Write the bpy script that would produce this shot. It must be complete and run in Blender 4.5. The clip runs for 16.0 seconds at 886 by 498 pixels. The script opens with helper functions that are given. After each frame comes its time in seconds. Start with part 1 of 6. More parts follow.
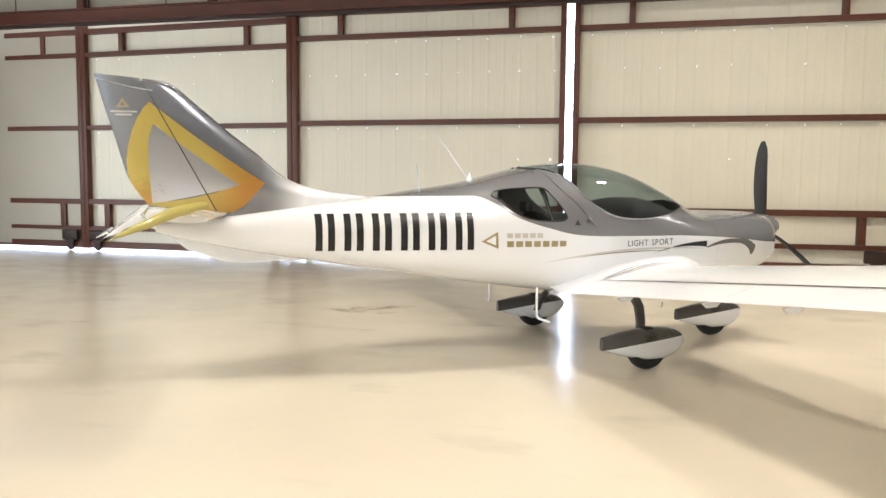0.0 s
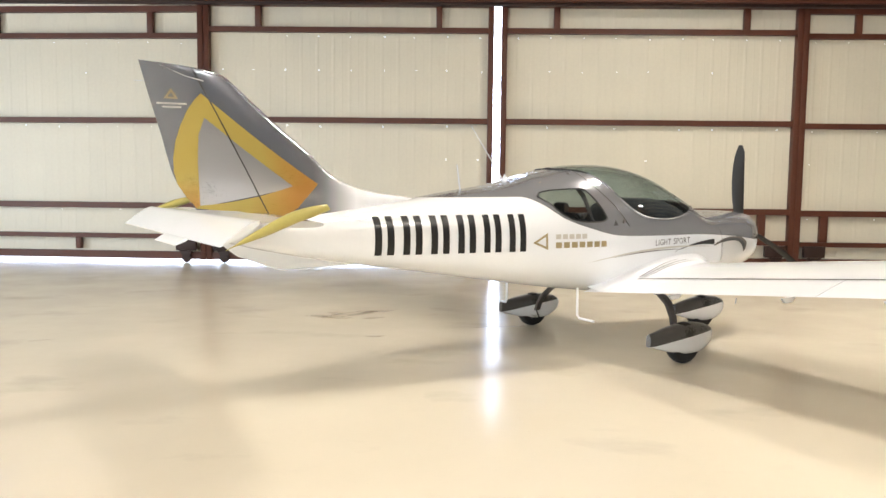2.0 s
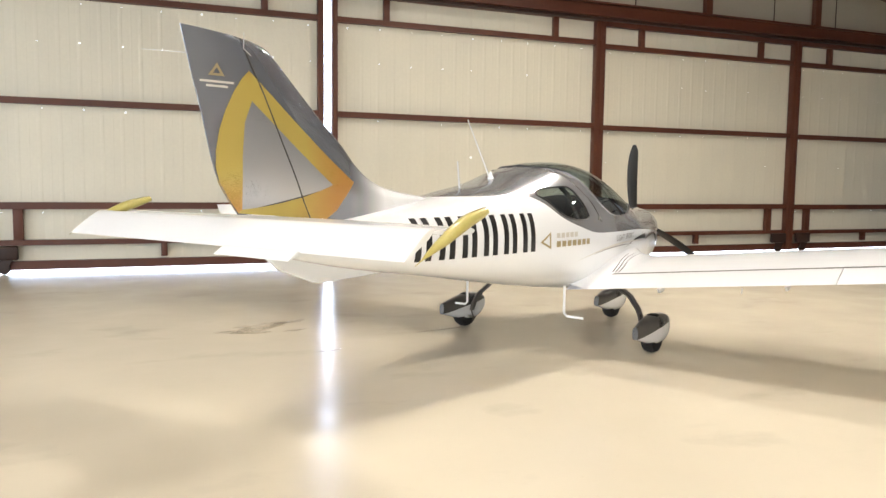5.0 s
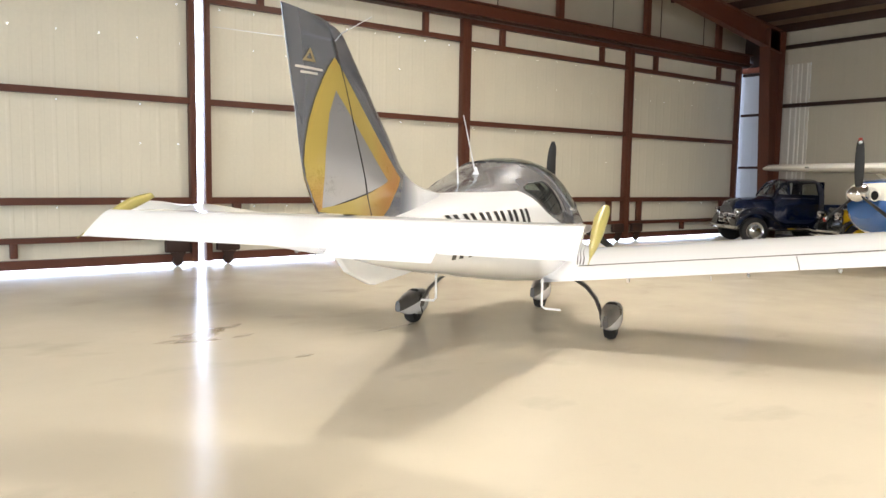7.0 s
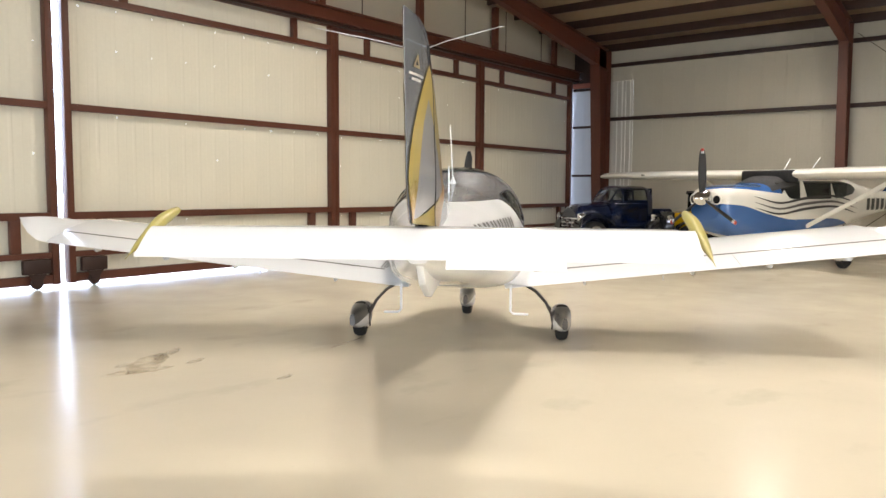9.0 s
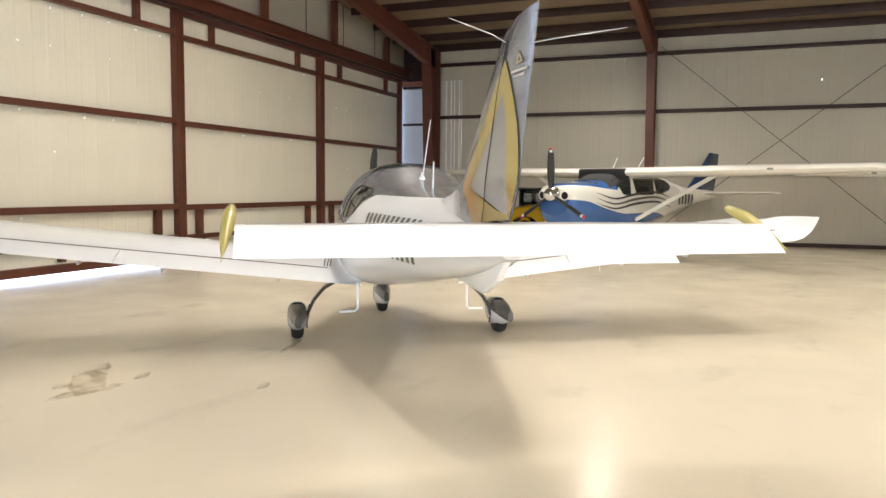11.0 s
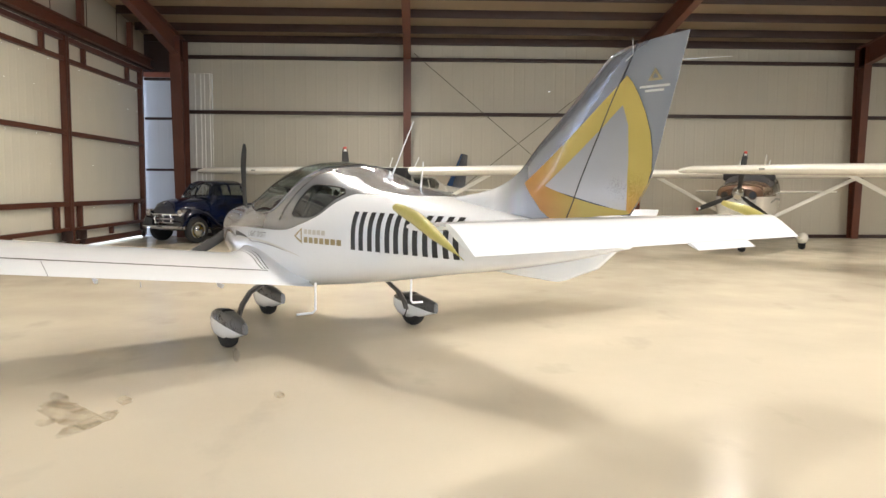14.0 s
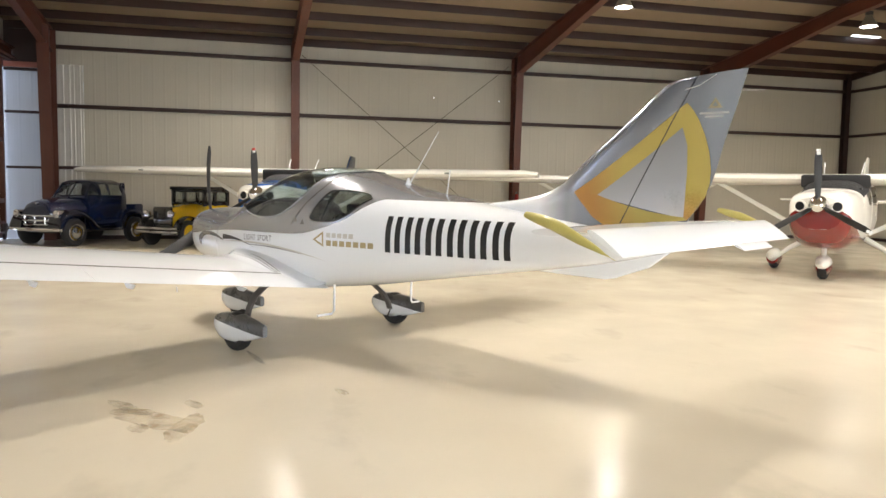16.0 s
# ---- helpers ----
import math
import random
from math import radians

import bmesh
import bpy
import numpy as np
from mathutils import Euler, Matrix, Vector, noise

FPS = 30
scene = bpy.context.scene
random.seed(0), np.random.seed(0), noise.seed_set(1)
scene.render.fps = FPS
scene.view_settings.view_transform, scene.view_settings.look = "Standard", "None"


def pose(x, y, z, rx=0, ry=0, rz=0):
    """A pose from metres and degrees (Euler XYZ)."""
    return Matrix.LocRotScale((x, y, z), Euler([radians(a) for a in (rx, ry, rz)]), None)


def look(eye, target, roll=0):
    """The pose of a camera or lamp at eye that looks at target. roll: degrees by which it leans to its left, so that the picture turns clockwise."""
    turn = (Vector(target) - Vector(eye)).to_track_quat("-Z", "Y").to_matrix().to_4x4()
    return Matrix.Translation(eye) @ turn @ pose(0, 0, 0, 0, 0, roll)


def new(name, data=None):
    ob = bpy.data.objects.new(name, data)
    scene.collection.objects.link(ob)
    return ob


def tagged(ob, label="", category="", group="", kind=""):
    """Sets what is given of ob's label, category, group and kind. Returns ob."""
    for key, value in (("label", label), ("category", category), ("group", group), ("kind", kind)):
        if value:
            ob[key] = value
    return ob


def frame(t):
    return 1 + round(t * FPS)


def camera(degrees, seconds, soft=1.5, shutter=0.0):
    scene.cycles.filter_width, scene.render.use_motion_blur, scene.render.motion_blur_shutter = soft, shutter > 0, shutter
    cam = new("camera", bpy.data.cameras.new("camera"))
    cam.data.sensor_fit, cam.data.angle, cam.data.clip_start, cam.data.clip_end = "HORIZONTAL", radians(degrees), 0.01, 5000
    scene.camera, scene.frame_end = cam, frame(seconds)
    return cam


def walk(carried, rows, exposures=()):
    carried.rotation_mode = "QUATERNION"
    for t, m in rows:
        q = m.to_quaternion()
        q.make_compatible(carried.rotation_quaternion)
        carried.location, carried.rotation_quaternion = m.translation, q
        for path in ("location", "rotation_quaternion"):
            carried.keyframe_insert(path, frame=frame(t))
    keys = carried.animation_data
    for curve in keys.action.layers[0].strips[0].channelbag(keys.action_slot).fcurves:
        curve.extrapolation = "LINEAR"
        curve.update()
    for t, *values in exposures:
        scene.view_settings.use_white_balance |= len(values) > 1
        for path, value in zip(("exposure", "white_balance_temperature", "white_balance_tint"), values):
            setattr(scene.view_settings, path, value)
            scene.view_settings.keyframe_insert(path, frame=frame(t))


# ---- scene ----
cam = camera(60.7, 16.0)

PATH = [
    (0, (0.158, 0.452, 1.506), (-0.301, 2.391, 1.337), 0.5),
    (0.5, (-0.282, 0.411, 1.526), (-0.647, 2.369, 1.352), 0.8),
    (1, (-0.726, 0.362, 1.498), (-0.984, 2.339, 1.333), 0.8),
    (1.5, (-1.151, 0.355, 1.503), (-1.292, 2.343, 1.337), 0.7),
    (2, (-1.588, 0.382, 1.504), (-1.622, 2.375, 1.337), 0.6),
    (2.5, (-2.004, 0.446, 1.511), (-1.93, 2.437, 1.344), 0.7),
    (3, (-2.378, 0.534, 1.501), (-2.161, 2.516, 1.338), 0.7),
    (3.5, (-2.773, 0.674, 1.494), (-2.44, 2.639, 1.332), 0.7),
    (4, (-3.154, 0.841, 1.513), (-2.687, 2.779, 1.345), 0.6),
    (6.5, (-4.868, 1.883, 1.514), (-3.791, 3.558, 1.331), 1),
    (7, (-5.212, 2.096, 1.513), (-4.019, 3.69, 1.326), 0.9),
    (7.5, (-5.502, 2.314, 1.489), (-4.212, 3.832, 1.308), 0.6),
    (8, (-5.775, 2.585, 1.496), (-4.37, 3.997, 1.32), 0.9),
    (8.5, (-6.015, 2.84, 1.512), (-4.52, 4.158, 1.346), 0.8),
    (9, (-6.26, 3.148, 1.498), (-4.693, 4.382, 1.341), 0.3),
    (11.5, (-7.184, 4.881, 1.48), (-5.283, 5.481, 1.316), 0.4),
    (12, (-7.334, 5.25, 1.474), (-5.394, 5.712, 1.311), 0.1),
    (12.5, (-7.376, 5.632, 1.475), (-5.409, 5.954, 1.313), 0),
    (13, (-7.488, 6.022, 1.484), (-5.503, 6.208, 1.32), 0),
    (13.5, (-7.582, 6.422, 1.487), (-5.589, 6.467, 1.32), -0),
    (14, (-7.686, 6.849, 1.477), (-5.694, 6.772, 1.314), 0.3),
    (14.5, (-7.751, 7.271, 1.493), (-5.766, 7.084, 1.326), 0),
    (15, (-7.794, 7.668, 1.489), (-5.822, 7.376, 1.321), -0.3),
    (15.5, (-7.849, 8.046, 1.499), (-5.894, 7.663, 1.33), 0.2),
    (16, (-7.9, 8.496, 1.508), (-5.972, 7.987, 1.352), 0.9),
]
walk(cam, [(t, look(eye, target, roll)) for t, eye, target, roll in PATH],
     [(0.0, 0.44), (4.0, 0.46), (9.0, 0.48), (12.0, 0.54), (14.0, 0.60), (16.0, 0.63)])

# ---- light ----
world = bpy.data.worlds.new("sky")
scene.world = world
world.use_nodes = True
wn = world.node_tree.nodes
sky = wn.new("ShaderNodeTexSky")
sky.sky_type, sky.sun_disc = "NISHITA", False
sky.sun_elevation, sky.sun_rotation = radians(50), radians(20)
wn["Background"].inputs[1].default_value = 0.15
world.node_tree.links.new(sky.outputs[0], wn["Background"].inputs[0])
sun = new("sun", bpy.data.lights.new("sun", "SUN"))
sun.data.energy, sun.data.angle, sun.data.color = 4.0, radians(0.5), (1, 0.95, 0.88)
sun.matrix_world = look((24, -12, 30), (0, 0, 0))

LAMP_POWER = 250.0
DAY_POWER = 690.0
ROOF_SLOPE, EAVE = 0.12, 5.82          # the roof rises from the far wall towards the ridge
WALL_X, SIDE_Y, NEAR_X = 14.92, -12.45, -15.0
RIDGE_X = -0.7


def roof_z(x):
    return EAVE + ROOF_SLOPE * ((WALL_X - x) if x > RIDGE_X else (x - NEAR_X))


# ---- materials ----
def material(name, colour, rough=0.5, metal=0.0, vary=0.06, scale=3.0, fine=60.0, bump=0.05, coat=0.0, spots=None):
    """A painted or plain surface: colour that drifts at two scales, roughness that drifts with it, fine relief."""
    m = bpy.data.materials.new(name)
    m.use_nodes = True
    n, li = m.node_tree.nodes, m.node_tree.links
    b = n["Principled BSDF"]
    b.inputs["Metallic"].default_value = metal
    b.inputs["Coat Weight"].default_value = coat
    b.inputs["Coat Roughness"].default_value = 0.05
    co = n.new("ShaderNodeTexCoord")
    big, small = n.new("ShaderNodeTexNoise"), n.new("ShaderNodeTexNoise")
    for t, s, d in ((big, scale, 4), (small, fine, 3)):
        t.inputs["Scale"].default_value, t.inputs["Detail"].default_value = s, d
        li.new(co.outputs["Object"], t.inputs["Vector"])
    mix = n.new("ShaderNodeMix")
    mix.inputs[0].default_value = 0.35
    li.new(big.outputs["Fac"], mix.inputs[2])
    li.new(small.outputs["Fac"], mix.inputs[3])
    ramp = n.new("ShaderNodeMapRange")
    ramp.inputs["From Min"].default_value, ramp.inputs["From Max"].default_value = 0.3, 0.7
    ramp.inputs["To Min"].default_value, ramp.inputs["To Max"].default_value = 1 - vary, 1 + vary
    li.new(mix.outputs[0], ramp.inputs["Value"])
    mul = n.new("ShaderNodeVectorMath")
    mul.operation = "SCALE"
    mul.inputs[0].default_value = colour
    li.new(ramp.outputs[0], mul.inputs["Scale"])
    li.new(mul.outputs[0], b.inputs["Base Color"])
    rr = n.new("ShaderNodeMapRange")
    rr.inputs["To Min"].default_value, rr.inputs["To Max"].default_value = max(rough * 0.75, 0.02), min(rough * 1.3, 1)
    li.new(mix.outputs[0], rr.inputs["Value"])
    li.new(rr.outputs[0], b.inputs["Roughness"])
    if bump:
        bp = n.new("ShaderNodeBump")
        bp.inputs["Strength"].default_value, bp.inputs["Distance"].default_value = bump, 0.01
        li.new(small.outputs["Fac"], bp.inputs["Height"])
        li.new(bp.outputs[0], b.inputs["Normal"])
    return m


def glass(name, colour, clear=0.55):
    """A tinted pane: partly clear, partly a mirror by its gloss."""
    m = bpy.data.materials.new(name)
    m.use_nodes = True
    n, li = m.node_tree.nodes, m.node_tree.links
    b = n["Principled BSDF"]
    b.inputs["Base Color"].default_value = (0.02, 0.024, 0.024, 1)
    b.inputs["Roughness"].default_value = 0.03
    b.inputs["IOR"].default_value = 1.5
    tr, mx, fr = n.new("ShaderNodeBsdfTransparent"), n.new("ShaderNodeMixShader"), n.new("ShaderNodeBsdfGlossy")
    tr.inputs[0].default_value = (*colour, 1)
    fr.inputs["Roughness"].default_value = 0.03
    f, pw_, sh = n.new("ShaderNodeLayerWeight"), n.new("ShaderNodeMath"), n.new("ShaderNodeMapRange")
    f.inputs[0].default_value = 0.5
    pw_.operation = "POWER"
    pw_.inputs[1].default_value = 4.0
    sh.inputs["To Min"].default_value, sh.inputs["To Max"].default_value = 0.06, 0.9
    li.new(f.outputs["Facing"], pw_.inputs[0])
    li.new(pw_.outputs[0], sh.inputs["Value"])
    li.new(sh.outputs[0], mx.inputs[0])
    li.new(tr.outputs[0], mx.inputs[1])
    li.new(fr.outputs[0], mx.inputs[2])
    mx2 = n.new("ShaderNodeMixShader")
    mx2.inputs[0].default_value = clear
    li.new(b.outputs[0], mx2.inputs[1])
    li.new(mx.outputs[0], mx2.inputs[2])
    li.new(mx2.outputs[0], n["Material Output"].inputs[0])
    return m


def glow(name, colour, strength):
    m = bpy.data.materials.new(name)
    m.use_nodes = True
    b = m.node_tree.nodes["Principled BSDF"]
    b.inputs["Base Color"].default_value = (*colour, 1)
    b.inputs["Emission Color"].default_value = (*colour, 1)
    b.inputs["Emission Strength"].default_value = strength
    return m


def shade_along(m, axis, rows, drift=0.0, scale=2.1):
    """Airbrushed paint: the colour runs through rows of (place, colour) along an axis of the thing, drifting a little."""
    n, li = m.node_tree.nodes, m.node_tree.links
    co, sep, rng, ramp = n.new("ShaderNodeTexCoord"), n.new("ShaderNodeSeparateXYZ"), n.new("ShaderNodeMapRange"), n.new("ShaderNodeValToRGB")
    li.new(co.outputs["Object"], sep.inputs[0])
    rng.inputs["From Min"].default_value, rng.inputs["From Max"].default_value = rows[0][0], rows[-1][0]
    value = sep.outputs[axis]
    if drift:
        ns, add = n.new("ShaderNodeTexNoise"), n.new("ShaderNodeMath")
        ns.inputs["Scale"].default_value, ns.inputs["Detail"].default_value = scale, 2
        li.new(co.outputs["Object"], ns.inputs["Vector"])
        add.operation, add.inputs[1].default_value = "MULTIPLY_ADD", drift
        li.new(ns.outputs["Fac"], add.inputs[0])
        li.new(value, add.inputs[2])
        value = add.outputs[0]
    li.new(value, rng.inputs["Value"])
    el = ramp.color_ramp.elements
    while len(el) < len(rows):
        el.new(0.5)
    for e, (p, c) in zip(el, rows):
        e.position, e.color = (p - rows[0][0]) / (rows[-1][0] - rows[0][0]), (*c, 1)
    li.new(rng.outputs[0], ramp.inputs[0])
    li.new(ramp.outputs[0], n["Principled BSDF"].inputs["Base Color"])
    return m, rng.outputs[0], ramp


GOLD_YELLOW, GOLD_ORANGE = (0.46, 0.355, 0.085), (0.46, 0.225, 0.05)


def gold_paint(name, axis, rows):
    """Airbrushed gold: yellow running into orange towards the corners of the triangle."""
    m = material(name, GOLD_YELLOW, 0.28, 0.25, 0.15, 2.0, 200.0, 0.0, 0.6)
    return shade_along(m, axis, rows, 0.25)[0]


def fin_paint():
    """Silver paint that fades into white towards the foot of the fin."""
    m = material("fin_silver_paint", (0.275, 0.30, 0.355), 0.22, 0.7, 0.015, 1.6, 200, 0.0, 0.6)
    m, place, _ = shade_along(m, "X", [(-3.2, (0.275, 0.30, 0.355)), (-2.88, (0.36, 0.375, 0.41)), (-2.62, (0.80, 0.81, 0.83))])
    n, li = m.node_tree.nodes, m.node_tree.links
    metal = n.new("ShaderNodeMapRange")
    metal.inputs["From Min"].default_value, metal.inputs["From Max"].default_value = 0.4, 1.0
    metal.inputs["To Min"].default_value, metal.inputs["To Max"].default_value = 0.7, 0.0
    li.new(place, metal.inputs["Value"])
    li.new(metal.outputs[0], n["Principled BSDF"].inputs["Metallic"])
    return m


def floor_coat():
    """Sealed concrete: beige coating, cloudy at two scales, dull stains, a soft polish."""
    m = material("floor_coat", (0.60, 0.53, 0.43), 0.22, 0.0, 0.05, 0.5, 9.0, 0.0)
    n, li = m.node_tree.nodes, m.node_tree.links
    b = n["Principled BSDF"]
    co = n.new("ShaderNodeTexCoord")

    def noise_ramp(scale, detail, a, b_, lo, hi, stretch=(1, 1, 1)):
        mp, t, r = n.new("ShaderNodeMapping"), n.new("ShaderNodeTexNoise"), n.new("ShaderNodeMapRange")
        mp.inputs["Scale"].default_value = stretch
        t.inputs["Scale"].default_value, t.inputs["Detail"].default_value = scale, detail
        r.inputs["From Min"].default_value, r.inputs["From Max"].default_value = a, b_
        r.inputs["To Min"].default_value, r.inputs["To Max"].default_value = lo, hi
        li.new(co.outputs["Object"], mp.inputs[0])
        li.new(mp.outputs[0], t.inputs["Vector"])
        li.new(t.outputs["Fac"], r.inputs["Value"])
        return r.outputs[0]

    cloud = noise_ramp(0.35, 5, 0.3, 0.7, 0.90, 1.06)
    stain = noise_ramp(0.9, 8, 0.60, 0.72, 1.0, 0.86, (1, 1.6, 1))
    speck = noise_ramp(26, 4, 0.70, 0.78, 1.0, 0.88)
    val = None
    for s in (cloud, stain, speck):
        if val is None:
            val = s
        else:
            mu = n.new("ShaderNodeMath")
            mu.operation = "MULTIPLY"
            li.new(val, mu.inputs[0])
            li.new(s, mu.inputs[1])
            val = mu.outputs[0]
    sc = n.new("ShaderNodeVectorMath")
    sc.operation = "SCALE"
    sc.inputs[0].default_value = (0.668, 0.603, 0.482)
    li.new(val, sc.inputs["Scale"])
    li.new(sc.outputs[0], b.inputs["Base Color"])
    li.new(noise_ramp(1.3, 6, 0.3, 0.7, 0.17, 0.255), b.inputs["Roughness"])
    b.inputs["IOR"].default_value = 1.45
    bp = n.new("ShaderNodeBump")
    bp.inputs["Strength"].default_value, bp.inputs["Distance"].default_value = 0.12, 0.004
    li.new(noise_ramp(7, 2, 0.0, 1.0, 0.0, 1.0), bp.inputs["Height"])
    li.new(bp.outputs[0], b.inputs["Normal"])
    return m


WHITE = material("white_gloss_paint", (0.81, 0.83, 0.86), 0.16, 0.0, 0.02, 1.5, 40, 0.0, 0.4)
GREY = material("silver_grey_paint", (0.30, 0.308, 0.332), 0.22, 0.5, 0.03, 2.0, 20, 0.0, 0.6)
FIN_GREY = fin_paint()
PALE_SILVER = shade_along(material("pale_silver_paint", (0.47, 0.475, 0.50), 0.28, 0.6, 0.015, 1.6, 200, 0.0, 0.6), "Z", [(1.35, (0.54, 0.545, 0.56)), (1.60, (0.40, 0.41, 0.44)), (1.95, (0.28, 0.295, 0.33))])[0]
GOLD_REAR = gold_paint("gold_paint_rear", "Z", [(1.20, GOLD_ORANGE), (1.44, GOLD_ORANGE), (1.66, GOLD_YELLOW), (2.18, GOLD_YELLOW), (2.40, GOLD_ORANGE)])
GOLD_TOP = gold_paint("gold_paint_top", "X", [(-3.80, GOLD_ORANGE), (-3.62, GOLD_YELLOW), (-3.22, GOLD_YELLOW), (-2.92, GOLD_ORANGE), (-2.80, GOLD_ORANGE)])
GOLD_LOW = gold_paint("gold_paint_low", "X", [(-3.85, GOLD_YELLOW), (-3.30, GOLD_YELLOW), (-2.98, GOLD_ORANGE), (-2.80, GOLD_ORANGE)])
YELLOW_TIP = material("yellow_tip_paint", (0.44, 0.385, 0.11), 0.35, 0.0, 0.12, 3, 80, 0.0, 0.4)
PROP = material("matt_black_blade", (0.011, 0.011, 0.012), 0.5, 0, 0.15, 6, 120, 0.03)
BLACK = material("black_marking", (0.012, 0.012, 0.013), 0.3, 0, 0.1, 4, 90, 0.0)
DARK = material("dark_grey_plastic", (0.035, 0.033, 0.032), 0.4, 0, 0.15, 5, 90, 0.05)
SPATGREY = material("fairing_dark_grey", (0.075, 0.072, 0.070), 0.28, 0.1, 0.06, 5, 90, 0.0, 0.3)
LEGGREY = material("gear_leg_grey", (0.11, 0.10, 0.095), 0.35, 0.2, 0.1, 5, 90, 0.02)
PALEMARK = material("pale_lettering", (0.52, 0.50, 0.46), 0.35, 0, 0.06, 5, 90, 0.0)
BRASS = material("dull_gold_marking", (0.36, 0.29, 0.16), 0.35, 0.3, 0.1, 5, 90, 0.0)
REDMARK = material("red_marking", (0.55, 0.06, 0.04), 0.4, 0, 0.05, 5, 90, 0.0)
RUBBER = material("tyre_rubber", (0.016, 0.015, 0.015), 0.75, 0, 0.2, 9, 120, 0.3)
CHROME = material("chrome", (0.75, 0.75, 0.76), 0.12, 1.0, 0.06, 4, 60, 0.0)
ALU = material("bare_aluminium", (0.6, 0.6, 0.6), 0.35, 1.0, 0.08, 4, 60, 0.0)
INTERIOR = material("grey_cabin_lining", (0.13, 0.13, 0.128), 0.7, 0, 0.1, 6, 150, 0.1)
SEAT = material("black_seat_cloth", (0.02, 0.02, 0.022), 0.8, 0, 0.2, 8, 200, 0.3)
TINT = glass("tinted_canopy", (0.66, 0.745, 0.765), 0.95)
SIDE_TINT = glass("smoked_window", (0.72, 0.78, 0.78), 0.92)
CARGLASS = glass("vehicle_glass", (0.5, 0.55, 0.55), 0.7)
CLEARGLASS = glass("clear_vehicle_glass", (0.88, 0.91, 0.90), 0.95)
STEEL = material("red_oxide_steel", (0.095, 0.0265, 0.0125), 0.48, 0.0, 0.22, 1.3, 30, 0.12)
# near-black brown version of the frame steel, for purlins, girts and fittings
STEEL_DARK = material("dark_brown_steel", (0.029, 0.0105, 0.0065), 0.55, 0.0, 0.25, 1.3, 30, 0.12)
PANEL = material("cream_steel_sheet", (0.75, 0.71, 0.59), 0.42, 0.0, 0.05, 0.8, 18, 0.04)
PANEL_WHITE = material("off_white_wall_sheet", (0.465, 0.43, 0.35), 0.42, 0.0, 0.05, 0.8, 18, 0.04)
ROOFSKIN = material("roof_insulation_facing", (0.225, 0.165, 0.105), 0.6, 0.0, 0.08, 0.8, 20, 0.1)
PALESHEET = material("pale_wall_sheet", (0.54, 0.51, 0.46), 0.38, 0.0, 0.05, 0.8, 18, 0.04)
# frame steel lightened: daylight on the head channel is put into the colour
OXIDE_DAYLIT = material("daylit_red_oxide", (0.42, 0.15, 0.11), 0.45, 0.0, 0.12, 1.5, 30, 0.05)
FLOOR = floor_coat()
STAINMAT = material("dull_floor_stain", (0.53, 0.44, 0.31), 0.245, 0.0, 0.16, 6, 40, 0.02)
stain_nodes, stain_links = STAINMAT.node_tree.nodes, STAINMAT.node_tree.links
stain_co, stain_noise, stain_fade = stain_nodes.new("ShaderNodeTexCoord"), stain_nodes.new("ShaderNodeTexNoise"), stain_nodes.new("ShaderNodeMapRange")
stain_noise.inputs["Scale"].default_value, stain_noise.inputs["Detail"].default_value = 6.0, 2.0
stain_fade.inputs["From Min"].default_value, stain_fade.inputs["From Max"].default_value = 0.35, 0.70
stain_fade.inputs["To Min"].default_value, stain_fade.inputs["To Max"].default_value = 0.10, 0.62
stain_links.new(stain_co.outputs["Object"], stain_noise.inputs["Vector"])
stain_links.new(stain_noise.outputs["Fac"], stain_fade.inputs["Value"])
stain_links.new(stain_fade.outputs[0], stain_nodes["Principled BSDF"].inputs["Alpha"])
CONCRETE = material("outside_concrete", (0.52, 0.50, 0.46), 0.8, 0.0, 0.08, 0.6, 12, 0.1)
BLUE = material("dark_blue_car_paint", (0.004, 0.012, 0.055), 0.14, 0.1, 0.1, 2, 60, 0.0, 0.8)
DEEPBLUE = material("deep_blue_tail_paint", (0.022, 0.05, 0.12), 0.25, 0.1, 0.06, 2, 60, 0.0, 0.4)
# truck blue darkened: the shade low on the fenders is painted in
BLUE_SHADED = material("shaded_blue_car_paint", (0.0022, 0.0045, 0.018), 0.14, 0.1, 0.1, 2, 60, 0.0, 0.8)
SKYBLUE = material("blue_aircraft_paint", (0.045, 0.13, 0.36), 0.2, 0.1, 0.06, 2, 60, 0.0, 0.5)
BLACKCAR = material("black_car_paint", (0.010, 0.010, 0.011), 0.16, 0, 0.1, 3, 60, 0.0, 0.6)
YELLOW = material("yellow_car_paint", (0.62, 0.38, 0.012), 0.22, 0, 0.06, 2, 60, 0.0, 0.5)
RED = material("red_aircraft_paint", (0.19, 0.014, 0.012), 0.22, 0, 0.08, 2, 60, 0.0, 0.5)
BROWN = material("bronze_aircraft_paint", (0.16, 0.095, 0.06), 0.24, 0.3, 0.08, 2, 60, 0.0, 0.5)
CREAM = material("cream_aircraft_paint", (0.79, 0.775, 0.72), 0.25, 0, 0.03, 2, 60, 0.0, 0.3)
LAMPGLOW = glow("lamp_lens", (1.0, 0.93, 0.80), 14.0)
DAYHOLE = glow("daylight", (0.90, 0.95, 1.0), 3.0)
OUTSIDE = glow("hazy_daylight", (0.66, 0.77, 1.0), 10.0)


